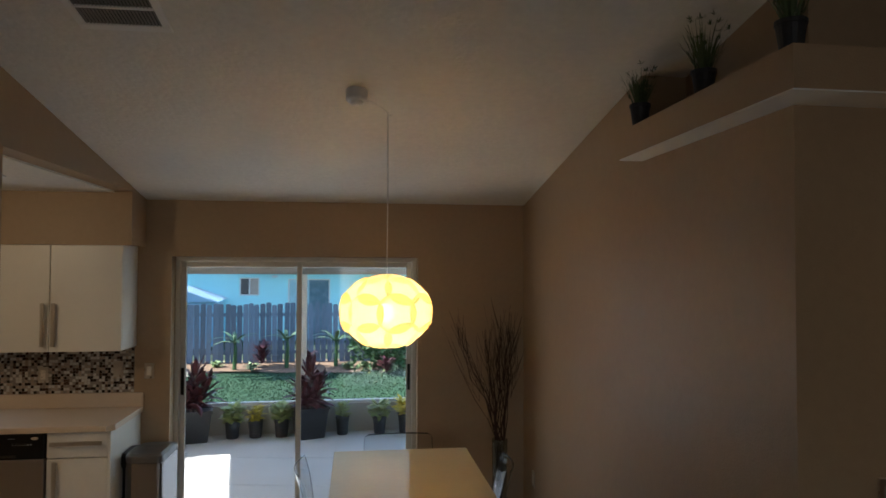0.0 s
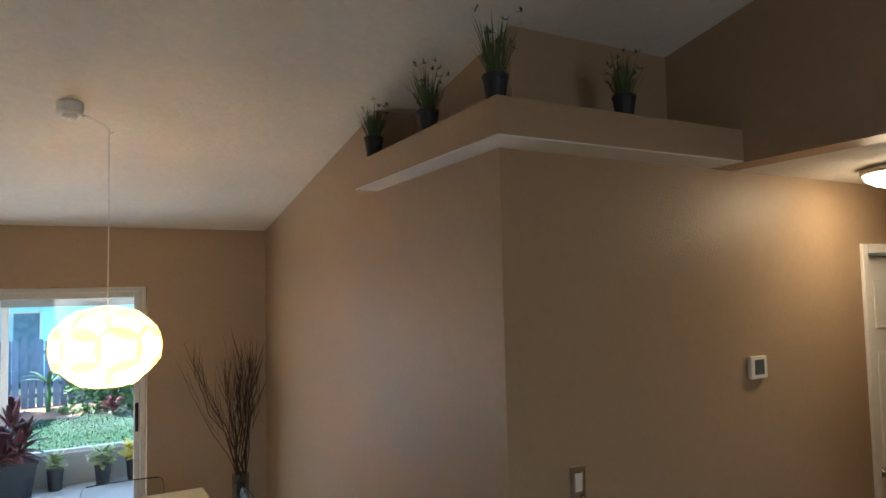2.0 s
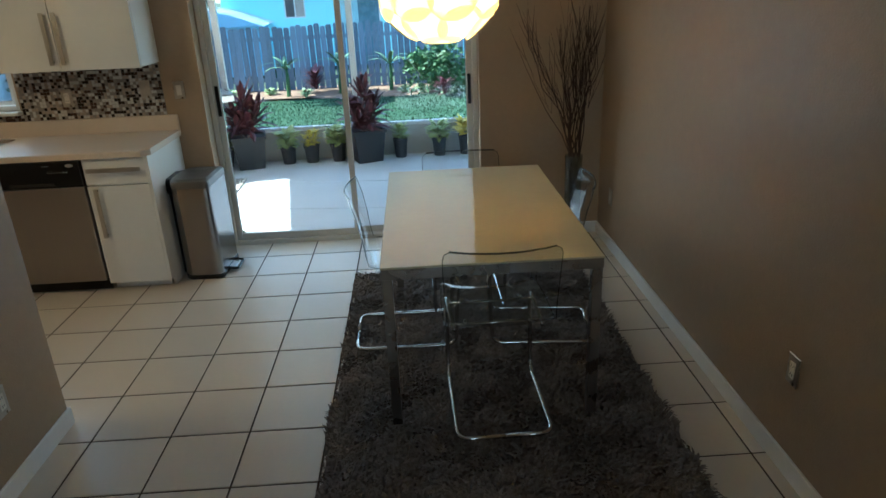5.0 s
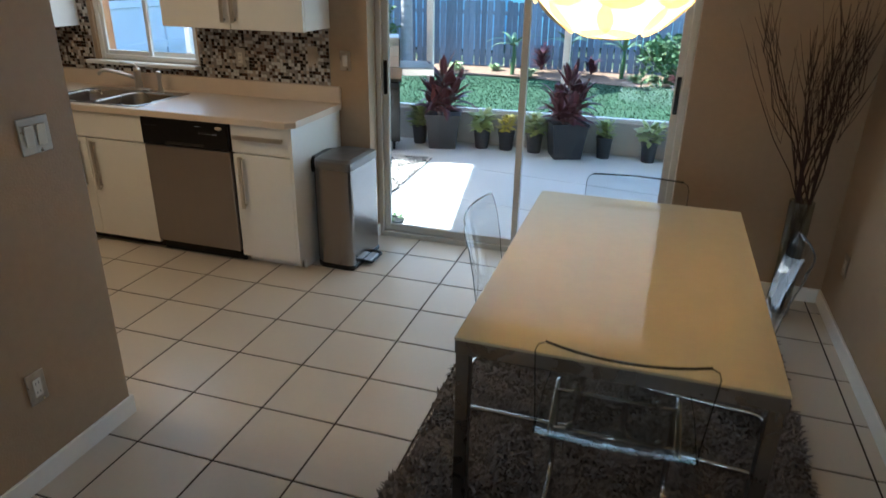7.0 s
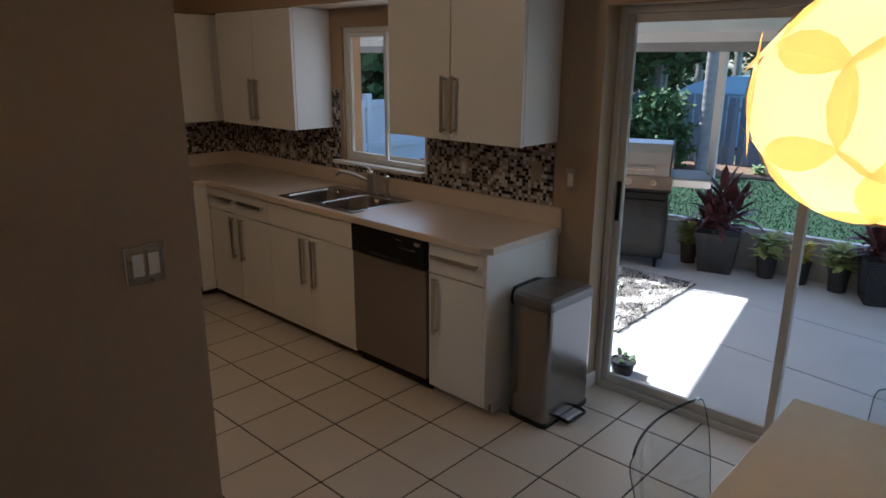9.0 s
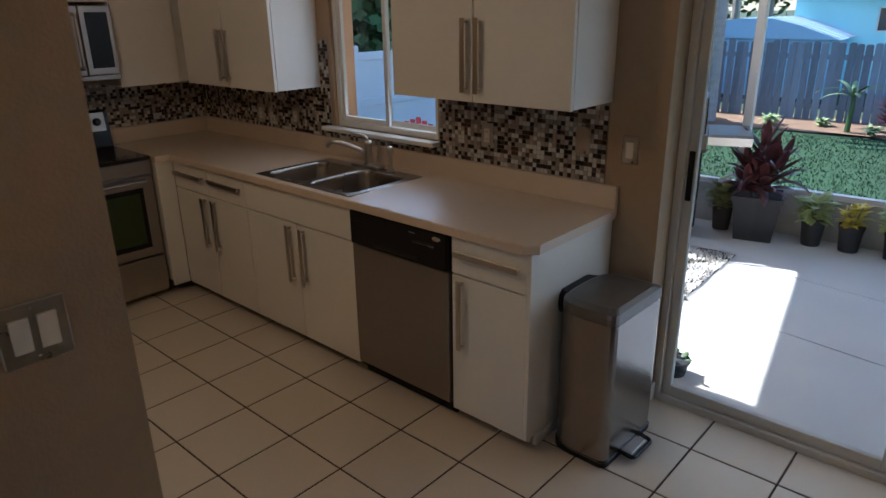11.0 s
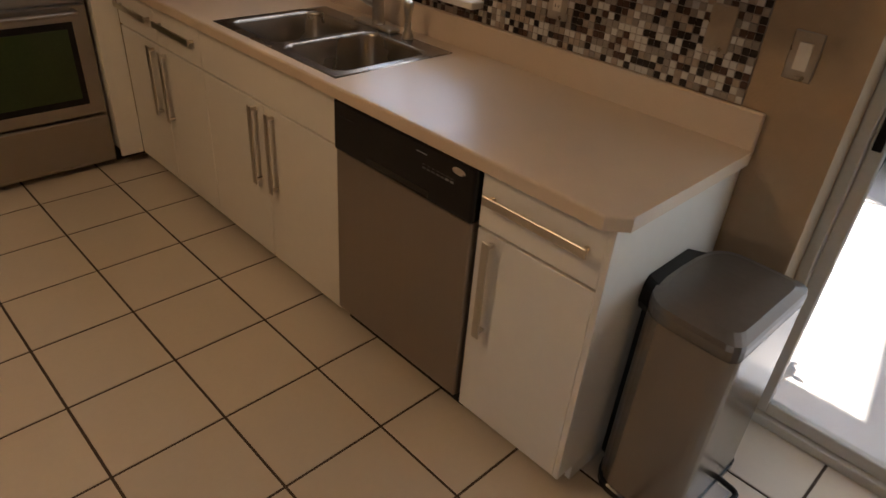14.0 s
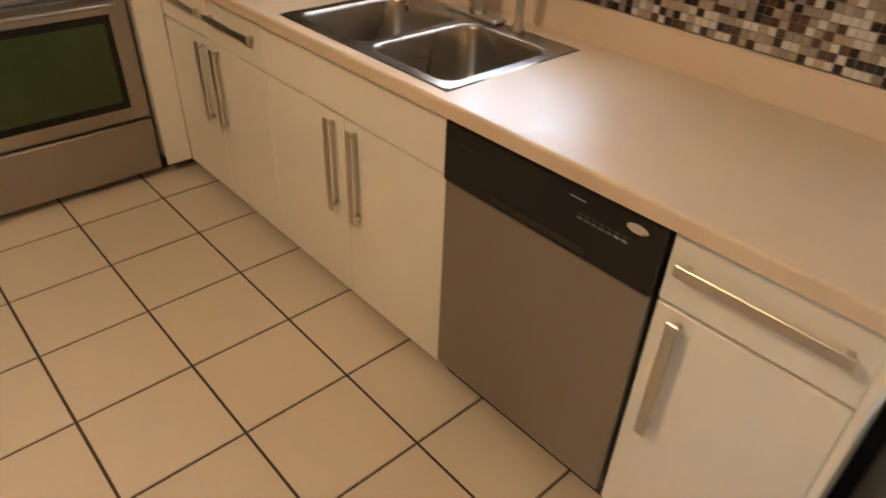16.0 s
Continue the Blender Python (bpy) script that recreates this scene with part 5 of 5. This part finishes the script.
setting("ground", boxes((-120, 120, 10.301, 17.75, -0.8, GZ), (-120, -9.001, -120, 10.30, -0.8, GZ), (3.401, 120, -120, 10.30, -0.8, GZ), (-9.0, -7.001, 6.60, 10.159, -0.8, PZ)), M_GRASS, "green lawn")
rnd = random.Random(31)
V, F = [], []
for i in range(52000):
    x, y = rnd.uniform(-8.5, 4.5), 10.33 + 7.3 * rnd.random() ** 1.3
    a, h, w = rnd.uniform(0, 6.283), rnd.uniform(0.015, 0.045), rnd.uniform(0.007, 0.014)
    dx, dy = math.cos(a) * w, math.sin(a) * w
    V += [(x - dx, y - dy, GZ), (x + dx, y + dy, GZ), (x + dy * 2.2, y - dx * 2.2, GZ + h)]
    F.append((3 * i, 3 * i + 1, 3 * i + 2))
me = bpy.data.meshes.new("lawn_grass")
me.from_pydata(V, [], F)
me.materials.append(mat("grass_blade", (0.018, 0.058, 0.023), 0.95, var=0.35, scale=1.1, fine=14))
tagged(new("lawn_grass", me), "short uneven green grass blades on the lawn", kind="stuff")
bm = bmesh.new()
n = 60
ft = [(-14 + 26 * i / n, 17.72 + 0.22 * math.sin(i * 0.55) + 0.1 * math.sin(i * 1.7)) for i in range(n + 1)]
lo = [bm.verts.new((x, y, GZ + 0.012)) for x, y in ft]
hi = [bm.verts.new((x, 19.6, GZ + 0.05)) for x, y in ft]
for i in range(n):
    bm.faces.new((lo[i], lo[i + 1], hi[i + 1], hi[i]))
setting("mulch_bed", bm, M_MULCH, "brown mulch planting bed")

fence = empty("wooden_fence", pose(0, 19.2, GZ), "weathered grey-blue wooden board fence", "fence")
rnd = random.Random(5)
base_mesh = []
for k in range(6):
    h, w = 1.50 + 0.012 * k, 0.062 + 0.002 * (k % 3)
    bm = bmesh.new()
    rings(bm, [[(-w, y, 0.0), (w, y, 0.0), (w, y, h - 0.03), (w * 0.6, y, h), (-w * 0.6, y, h), (-w, y, h - 0.03)] for y in (-0.01, 0.01)])
    base_mesh.append(mesh_of("board", bm, M_FENCE))
x = -16.0
while x < 10:
    b = new("board", base_mesh[rnd.randrange(6)])
    b.parent = fence
    b.matrix_basis = pose(x, rnd.uniform(-0.006, 0.006), rnd.uniform(-0.03, 0.02), 0, rnd.uniform(-0.8, 0.8), rnd.uniform(-3, 3))
    x += 0.134 + (rnd.uniform(0.0, 0.01) if rnd.random() < 0.6 else rnd.uniform(0.012, 0.04))
for z in (0.25, 1.2):
    part("rail", boxes((-16, 10, 0.022, 0.06, z, z + 0.09)), M_FENCE, fence)
for i in range(12):
    part("post", boxes((-15.5 + i * 2.3, -15.4 + i * 2.3, 0.062, 0.15, 0, 1.5)), M_FENCE, fence)

vf = empty("vinyl_fence", pose(-8.2, 0, GZ), "pale blue-white vinyl privacy fence", "fence")
M_VF = mat("vinyl_pale", (0.62, 0.66, 0.72), 0.5, var=0.04)
for i in range(9):
    y = -3.0 + i * 2.4
    part("post", boxes((-0.06, 0.06, y - 0.06, y + 0.06, 0, 1.72), bevel=0.01), M_VF, vf)
    part("panel", boxes((-0.012, 0.012, y + 0.061, y + 2.339, 0.05, 1.55)), M_VF, vf)
    for z in (0.10, 0.80, 1.50):
        part("rail", boxes((0.013, 0.05, y + 0.061, y + 2.339, z, z + 0.12), bevel=0.004), M_VF, vf)

# neighbour's house
hs = empty("neighbour_house", pose(0.52, 26.03, -0.63), "single-storey turquoise stucco house with a grey shingle roof", "house")
wx0, wx1, wz0, wz1 = -4.75, -4.06, 1.60, 2.24
dx0, dx1, dz = -3.06, -1.57, 2.20
part("wall", boxes((-6.8, wx0, 0, 0.2, 0, 2.76), (wx0, wx1, 0, 0.2, 0, wz0), (wx0, wx1, 0, 0.2, wz1, 2.76), (wx1, dx0, 0, 0.2, 0, 2.76), (dx0, dx1, 0, 0.2, dz, 2.76), (dx1, 16, 0, 0.2, 0, 2.76),
                   (-6.8, -6.6, 0.2, 9, 0, 2.76), (15.8, 16, 0.2, 9, 0, 2.76), (-6.6, 15.8, 8.8, 9, 0, 2.76)), M_TURQ, hs)
bm = bmesh.new()
rings(bm, [[(x, -0.6, 2.72), (x, 4.5, 4.45), (x, 9.6, 2.72), (x, 9.6, 2.62), (x, 4.5, 4.35), (x, -0.6, 2.62)] for x in (-7.3, 16.5)])
part("roof", bm, M_ROOF, hs, "grey shingle roof")
part("fascia", boxes((-7.3, 16.5, -0.64, -0.605, 2.58, 2.74)), M_WHITEWALL, hs, "white fascia board")
w = part("window", boxes((wx0, wx0 + 0.04, 0.03, 0.09, wz0, wz1), (wx1 - 0.04, wx1, 0.03, 0.09, wz0, wz1), (wx0, wx1, 0.03, 0.09, wz0, wz0 + 0.04), (wx0, wx1, 0.03, 0.09, wz1 - 0.04, wz1), ((wx0 + wx1) / 2 - 0.02, (wx0 + wx1) / 2 + 0.02, 0.03, 0.09, wz0, wz1)), M_WFRAME, hs, "white sliding window")
part("pane", boxes((wx0 + 0.04, (wx0 + wx1) / 2 - 0.02, 0.06, 0.07, wz0 + 0.04, wz1 - 0.04)), mat("dark_pane", (0.10, 0.09, 0.09), 0.1), w)
part("pane", boxes(((wx0 + wx1) / 2 + 0.02, wx1 - 0.04, 0.06, 0.07, wz0 + 0.04, wz1 - 0.04)), mat("pane_curtain", (0.45, 0.36, 0.30), 0.3), w)
dd = part("door", boxes((dx0, dx0 + 0.05, 0.02, 0.09, 0, dz), (dx1 - 0.05, dx1, 0.02, 0.09, 0, dz), (dx0, dx1, 0.02, 0.09, dz - 0.05, dz)), M_WFRAME, hs, "white sliding door frame")
part("pane", boxes((dx0 + 0.05, (dx0 + dx1) / 2, 0.05, 0.07, 0, dz - 0.05)), mat("pane_pale", (0.42, 0.62, 0.66), 0.25), dd)
part("pane", boxes(((dx0 + dx1) / 2, dx1 - 0.05, 0.07, 0.08, 0, dz - 0.05)), mat("pane_grey", (0.12, 0.20, 0.24), 0.25), dd)
part("wall_lamp", boxes((-3.62, -3.42, -0.08, -0.001, 2.24, 2.32), bevel=0.01), M_WFRAME, hs, "small white outside lamp")

# blue shed roof behind the fence
sh = empty("garden_shed", pose(-5.45, 22.3, GZ + 0.06), "pale blue garden shed with a low metal roof", "shed")
part("wall", boxes((-1.9, 1.5, 0, 2.4, 0, 1.42)), mat("shed_blue", (0.30, 0.52, 0.72), 0.6, var=0.05), sh)
bm = bmesh.new()
prof = [(-2.0, 1.38), (-1.75, 1.56), (-1.3, 1.72), (-0.6, 1.83), (0.2, 1.84)]
rings(bm, [[(x, -0.1, z) for x, z in prof] + [(0.85, -0.1, 1.68), (1.75, -0.1, 1.36)], [(x * 0.9, 2.5, z) for x, z in prof] + [(0.85, 2.5, 1.68), (1.6, 2.5, 1.36)]])
part("roof", bm, M_BLUEROOF, sh, "pale blue ribbed roof")
bm = bmesh.new()
for i in range(6):
    u = i / 5
    tube(bm, [(0.2 + u * 0.1, -0.11 + u * 2.4, 1.87), (0.85, -0.11 + u * 2.4, 1.71), (1.75, -0.11 + u * 2.4, 1.39)], 0.015, 5)
part("roof_rib", bm, M_VF, sh)


# ---- trees and shrubs ----
def crown(bm, rnd, c, r, n, L, flat=0.8):
    """Leaves in uneven clumps over a loose ellipsoid."""
    c = Vector(c)
    clumps = []
    for i in range(max(8, n // 60)):
        d = Vector((rnd.gauss(0, 1), rnd.gauss(0, 1), rnd.gauss(0, 1))).normalized()
        clumps.append((c + Vector((d.x * r[0], d.y * r[1], d.z * r[2])) * rnd.uniform(0.45, 0.95), rnd.uniform(0.22, 0.42)))
    for i in range(n):
        cc, s = clumps[rnd.randrange(len(clumps))]
        d = Vector((rnd.gauss(0, 1), rnd.gauss(0, 1), rnd.gauss(0, 1))).normalized()
        p = cc + Vector((d.x * r[0], d.y * r[1], d.z * r[2])) * s * rnd.uniform(0.5, 1.0)
        a, b = Vector((rnd.gauss(0, 1), rnd.gauss(0, 1), rnd.gauss(0, 0.6))).normalized(), Vector((rnd.gauss(0, 1), rnd.gauss(0, 1), rnd.gauss(0, 1)))
        b = a.cross(b).normalized() * L * 0.28
        a = a * L * rnd.uniform(0.7, 1.2)
        vs = [bm.verts.new(q) for q in (p - a * 0.5, p + b, p + a * 0.5, p - b)]
        bm.faces.new(vs)


def tree(x, y, trunk_h, r, n, L, label, seed, tr=0.12, name="tree", m_=None):
    rnd = random.Random(seed)
    t = empty(name, pose(x, y, GZ), label, "tree" if name == "tree" else "shrub")
    bm = bmesh.new()
    top = trunk_h + r[2] * 0.5
    tube(bm, [(0, 0, 0), (0.05 * trunk_h * rnd.uniform(-1, 1), 0.02, trunk_h * 0.5), (0.08 * rnd.uniform(-1, 1), 0.0, trunk_h), (0.1, 0.1, top)], [tr * 1.3, tr, tr * 0.8, tr * 0.3], 8)
    for i in range(6):
        a = rnd.uniform(0, 6.28)
        tube(bm, [(0, 0, trunk_h * 0.85), (r[0] * 0.35 * math.cos(a), r[1] * 0.35 * math.sin(a), trunk_h + r[2] * 0.3), (r[0] * 0.75 * math.cos(a), r[1] * 0.75 * math.sin(a), trunk_h + r[2] * rnd.uniform(0.4, 1.1))], [tr * 0.5, tr * 0.3, tr * 0.1], 6)
    part("trunk", bm, M_BARK, t)
    bm = bmesh.new()
    crown(bm, rnd, (0, 0, trunk_h + r[2] * 0.75), r, n, L)
    part("crown", bm, m_ or M_FOL, t, "uneven green leaves")
    return t


for i, (x, y, r, n) in enumerate(((-9.4, 17.6, (1.5, 1.0, 0.95), 5200), (-7.8, 17.8, (1.4, 0.9, 0.95), 5200), (-6.4, 17.9, (1.15, 0.8, 0.85), 4600), (-10.8, 16.2, (1.5, 1.2, 1.1), 4200))):
    tree(x, y, 0.12, r, n, 0.17, "dense dark green hedge shrub in front of the fence", 40 + i, tr=0.05, name="shrub")
tree(0.85, 17.9, 0.1, (0.95, 0.7, 0.62), 2400, 0.12, "dark green rounded shrub in front of the fence", 50, tr=0.04, name="shrub")
for i, (x, y, h, r, n) in enumerate(((-13.5, 24, 2.2, (3.6, 2.6, 2.6), 3600), (-10.2, 27, 2.6, (3.2, 2.6, 2.8), 3600), (-17.5, 21, 2.2, (3.4, 2.6, 2.8), 2800), (-9.6, 38, 3.0, (3.6, 3, 3.4), 3000),
                                     (-22, 30, 3.0, (5, 4, 4.2), 3000), (-12.0, 13.0, 0.4, (2.2, 3.0, 2.6), 3600), (-13.0, 18.5, 0.4, (2.6, 2.6, 2.6), 3400), (-12.0, 8.5, 0.4, (2.0, 2.8, 2.3), 3200), (-16, 42, 1.0, (6, 3, 4.5), 3000), (-26, 40, 1.0, (6, 3, 5.5), 2600), (-15.5, 33, 0.6, (4.5, 2.5, 2.6), 2600), (-33, 26, 1.0, (5, 4, 5.0), 2400), (-20, 14, 1.0, (3.5, 4, 4.2), 2600), (-19.5, 6, 1.0, (3, 4, 4.0), 2200))):
    tree(x, y, h, r, n * 2, 0.42, "tall leafy green tree beyond the garden", 60 + i, tr=0.16)
for i, x in enumerate((-11.4, -10.4, -9.3)):
    t = empty("palm_tree", pose(x, 30 + i, GZ), "palm trunk far beyond the fence", "tree")
    bm = bmesh.new()
    tube(bm, [(0, 0, 0), (0.1, 0, 2), (0.05, 0, 5)], [0.2, 0.16, 0.14], 8)
    part("trunk", bm, M_BARK, t)
# near palm trunk with a rough ringed bark
t = empty("palm_tree", pose(-5.08, 18.1, GZ), "grey ringed palm trunk in front of the fence", "tree")
bm = bmesh.new()
prof = []
for i in range(60):
    z = i * 0.075
    prof += [(0.145 - 0.012 * min(i, 20) / 10 + (0.008 if i % 2 else 0), z)]
lathe(bm, prof, 14)
part("trunk", bm, M_BARK, t, "grey ringed bark")
bm = bmesh.new()
rnd = random.Random(90)
for i in range(16):
    a = i * 0.393 * 1.0 + rnd.uniform(-0.1, 0.1)
    leaf(bm, (0, 0, 4.4), (math.cos(a), math.sin(a), rnd.uniform(0.3, 1.2)), 1.8, 0.35, droop=1.2, n=8)
part("crown", bm, M_FOL, t, "palm fronds")


def banana(x, y, s, label, seed):
    rnd = random.Random(seed)
    t = empty("banana_plant", pose(x, y, GZ), label, "plant")
    bm = bmesh.new()
    tube(bm, [(0, 0, 0), (0.02, 0, 0.4 * s), (0, 0.02, 0.7 * s)], [0.045 * s, 0.035 * s, 0.02 * s], 8)
    part("stem", bm, M_LEAF, t)
    bm = bmesh.new()
    for i in range(8):
        a = i * 0.8 + rnd.uniform(-0.2, 0.2)
        leaf(bm, (0, 0, 0.55 * s), (math.cos(a), math.sin(a) * 0.6, rnd.uniform(0.5, 1.4)), rnd.uniform(0.4, 0.7) * s, 0.085 * s, droop=0.8, n=6)
    part("foliage", bm, M_LEAFB, t, "long arching green leaves")


M_LEAFB = mat("banana_leaf", (0.12, 0.20, 0.10), 0.45, var=0.3, scale=5)
banana(-2.62, 18.2, 1.15, "young banana plant in front of the fence", 1)
banana(-1.42, 18.3, 1.2, "young banana plant near the fence with arching leaves", 2)
banana(-0.25, 18.4, 1.1, "young banana plant beside the round shrub", 3)
M_PALE = mat("pale_shrub_leaf", (0.32, 0.42, 0.20), 0.5, var=0.35, scale=8)
rnd = random.Random(77)
for i, (x, y, s) in enumerate(((-2.18, 17.95, 0.22), (-3.95, 18.3, 0.25), (0.05, 17.9, 0.22), (0.45, 17.85, 0.24), (1.0, 17.2, 0.2), (-3.1, 18.6, 0.2))):
    t = empty("shrub", pose(x, y, GZ), "small pale green bedding shrub in the mulch", "shrub", "small shrubs in the mulch bed")
    bm = bmesh.new()
    for q in range(70):
        a = rnd.uniform(0, 6.28)
        leaf(bm, (rnd.uniform(-0.05, 0.05), rnd.uniform(-0.05, 0.05), rnd.uniform(0.03, s * 0.6)), (math.cos(a), math.sin(a), rnd.uniform(0.2, 1.2)), s * rnd.uniform(0.6, 1.0), 0.07, droop=0.5, n=3)
    part("foliage", bm, M_PALE, t, "pale green leaves")
for x, y, s in ((-2.02, 18.6, 0.9), (0.9, 17.0, 0.6), (-0.9, 18.5, 0.6)):
    rnd = random.Random(int(x * 100))
    t = empty("cordyline", pose(x, y, GZ), "dark red cordyline growing in the mulch bed", "plant")
    bm = bmesh.new()
    for i in range(60):
        a = rnd.uniform(0, 6.28)
        leaf(bm, (0, 0, rnd.uniform(0.1, 0.5) * s), (math.cos(a), math.sin(a), rnd.uniform(0.3, 2.0)), 0.45 * s, 0.06, droop=0.5, n=4)
    part("foliage", bm, M_TI, t, "dark red leaves")

for ob in bpy.data.objects:
    if ob not in indoors and ob.parent is None and not ob.name.startswith("neighbour_house"):
        ob.matrix_world = YARD @ ob.matrix_world

# ---- mosaic backsplash: small glass and stone squares ----
MOS = [mat("mosaic_white", (0.56, 0.54, 0.50), 0.15, var=0.1, scale=40, rand=0.06), mat("mosaic_beige", (0.34, 0.27, 0.21), 0.35, var=0.2, scale=60, rand=0.08), mat("mosaic_brown", (0.075, 0.042, 0.03), 0.12, var=0.25, scale=40, rand=0.1),
       mat("mosaic_dark", (0.022, 0.016, 0.013), 0.1, var=0.2, scale=40), mat("mosaic_grey", (0.27, 0.24, 0.21), 0.15, var=0.15, scale=60, rand=0.08)]
M_MGROUT = mat("mosaic_grout", (0.34, 0.30, 0.26), 0.9, var=0.1, scale=20, fine=120)
MP = 0.0205
north_areas = [(KW + 0.021, -3.56, 1.016, 1.304), (-3.645, -3.56, 1.304, 1.58), (-3.56, -2.70, 1.016, 1.058), (-2.70, -1.757, 1.016, 1.358)]
bm = bmesh.new()
for x0, x1, z0, z1 in north_areas:
    box(bm, x0, x1, YN - 0.0055, YN - 0.0005, z0, z1)
box(bm, KW + 0.0005, KW + 0.0055, 5.40, YN - 0.006, 1.016, 1.304)
back = tagged(part("mosaic_backsplash", bm, M_MGROUT), "brown, white and beige glass mosaic backsplash above the worktop", "backsplash", kind="structure")


def small_tile(h, m_):
    bm = bmesh.new()
    e, d = h, h - 0.0012
    rings(bm, [[(-e, 0, -e), (e, 0, -e), (e, 0, e), (-e, 0, e)], [(-e, -0.0022, -e), (e, -0.0022, -e), (e, -0.0022, e), (-e, -0.0022, e)], [(-d, -0.003, -d), (d, -0.003, -d), (d, -0.003, d), (-d, -0.003, d)]])
    return mesh_of("mosaic_tile", bm, m_)


small = [small_tile(0.0093, m_) for m_ in MOS]
rnd = random.Random(12)
V, F, MI = [], [], []
cells = []
for x0, x1, z0, z1 in north_areas:
    i0, i1 = math.ceil((x0 + 1.757) / MP - 0.001), math.floor((x1 + 1.757) / MP + 0.001)
    j0, j1 = math.ceil((z0 - 1.016) / MP - 0.001), math.floor((z1 - 1.016) / MP + 0.001)
    for i in range(i0, i1):
        for j in range(j0, j1):
            cells.append((-1.757 + (i + 0.5) * MP, 1.016 + (j + 0.5) * MP, True))
for i in range(int((YN - 0.01 - 5.40) / MP)):
    for j in range(14):
        cells.append((YN - 0.01 - (i + 0.5) * MP, 1.016 + (j + 0.5) * MP, False))
for u, z, north in cells:
    k = rnd.choices((3, 2, 0, 4, 1), (0.22, 0.16, 0.27, 0.22, 0.13))[0]
    ry = rnd.uniform(-0.0003, 0.0003)
    if north and u > -2.12:
        o = new("mosaic_tile", small[k])
        o.parent = back
        o.location = (u, YN - 0.0055 + ry, z)
        continue
    me = small[k]
    b = len(V)
    for v in me.vertices:
        c = v.co
        V.append((u + c.x, YN - 0.0055 + ry + c.y, z + c.z) if north else (KW + 0.0055 - c.y, u + c.x, z + c.z))
    for p in me.polygons:
        F.append([b + q for q in p.vertices])
        MI.append(k)
me = bpy.data.meshes.new("mosaic_field")
me.from_pydata(V, [], F)
for m_ in MOS:
    me.materials.append(m_)
me.polygons.foreach_set("material_index", MI)
o = new("mosaic_field", me)
o.parent = back
o["kind"] = "stuff"

# ---- floor tiles ----
GX, GY, PX, PY = -1.207, 6.072, 0.337, 0.343
cache = {}
floor = bpy.data.objects["floor"]


def floor_tile(x0, x1, y0, y1):
    key = (round(x1 - x0, 3), round(y1 - y0, 3))
    if key not in cache:
        a, b = key[0] / 2, key[1] / 2
        e = 0.0025
        bm = bmesh.new()
        rings(bm, [[(-a, -b, -0.003), (a, -b, -0.003), (a, b, -0.003), (-a, b, -0.003)], [(-a, -b, -0.0012), (a, -b, -0.0012), (a, b, -0.0012), (-a, b, -0.0012)],
                   [(-a + e, -b + e, 0), (a - e, -b + e, 0), (a - e, b - e, 0), (-a + e, b - e, 0)]])
        cache[key] = mesh_of("tile", bm, M_TILE)
    return cache[key], (x0 + x1) / 2, (y0 + y1) / 2


g = 0.0044
V, F = [], []
regions = [(KW, XE, -1.8, YN + 0.121), (XE, 2.32, -1.8, YS), (2.32, 5.26, 2.0, YS)]
for rx0, rx1, ry0, ry1 in regions:
    for i in range(math.floor((rx0 - GX) / PX), math.ceil((rx1 - GX) / PX)):
        for j in range(math.floor((ry0 - GY) / PY), math.ceil((ry1 - GY) / PY)):
            x0, x1 = max(GX + i * PX + g, rx0), min(GX + (i + 1) * PX - g, rx1)
            y0, y1 = max(GY + j * PY + g, ry0), min(GY + (j + 1) * PY - g, ry1)
            if x1 - x0 < 0.01 or y1 - y0 < 0.01:
                continue
            me, cx, cy = floor_tile(x0, x1, y0, y1)
            if cy > 3.2 and cx < 1.3 and cy < 7.0 and cx > -4.7:
                o = new("tile", me)
                o.parent = floor
                o.location = (cx, cy, 0)
            else:
                b = len(V)
                V += [(v.co.x + cx, v.co.y + cy, v.co.z) for v in me.vertices]
                F += [[b + q for q in p.vertices] for p in me.polygons]
me = bpy.data.meshes.new("tile_field")
me.from_pydata(V, [], F)
me.materials.append(M_TILE)
o = new("tile_field", me)
o.parent = floor
o["kind"] = "stuff"
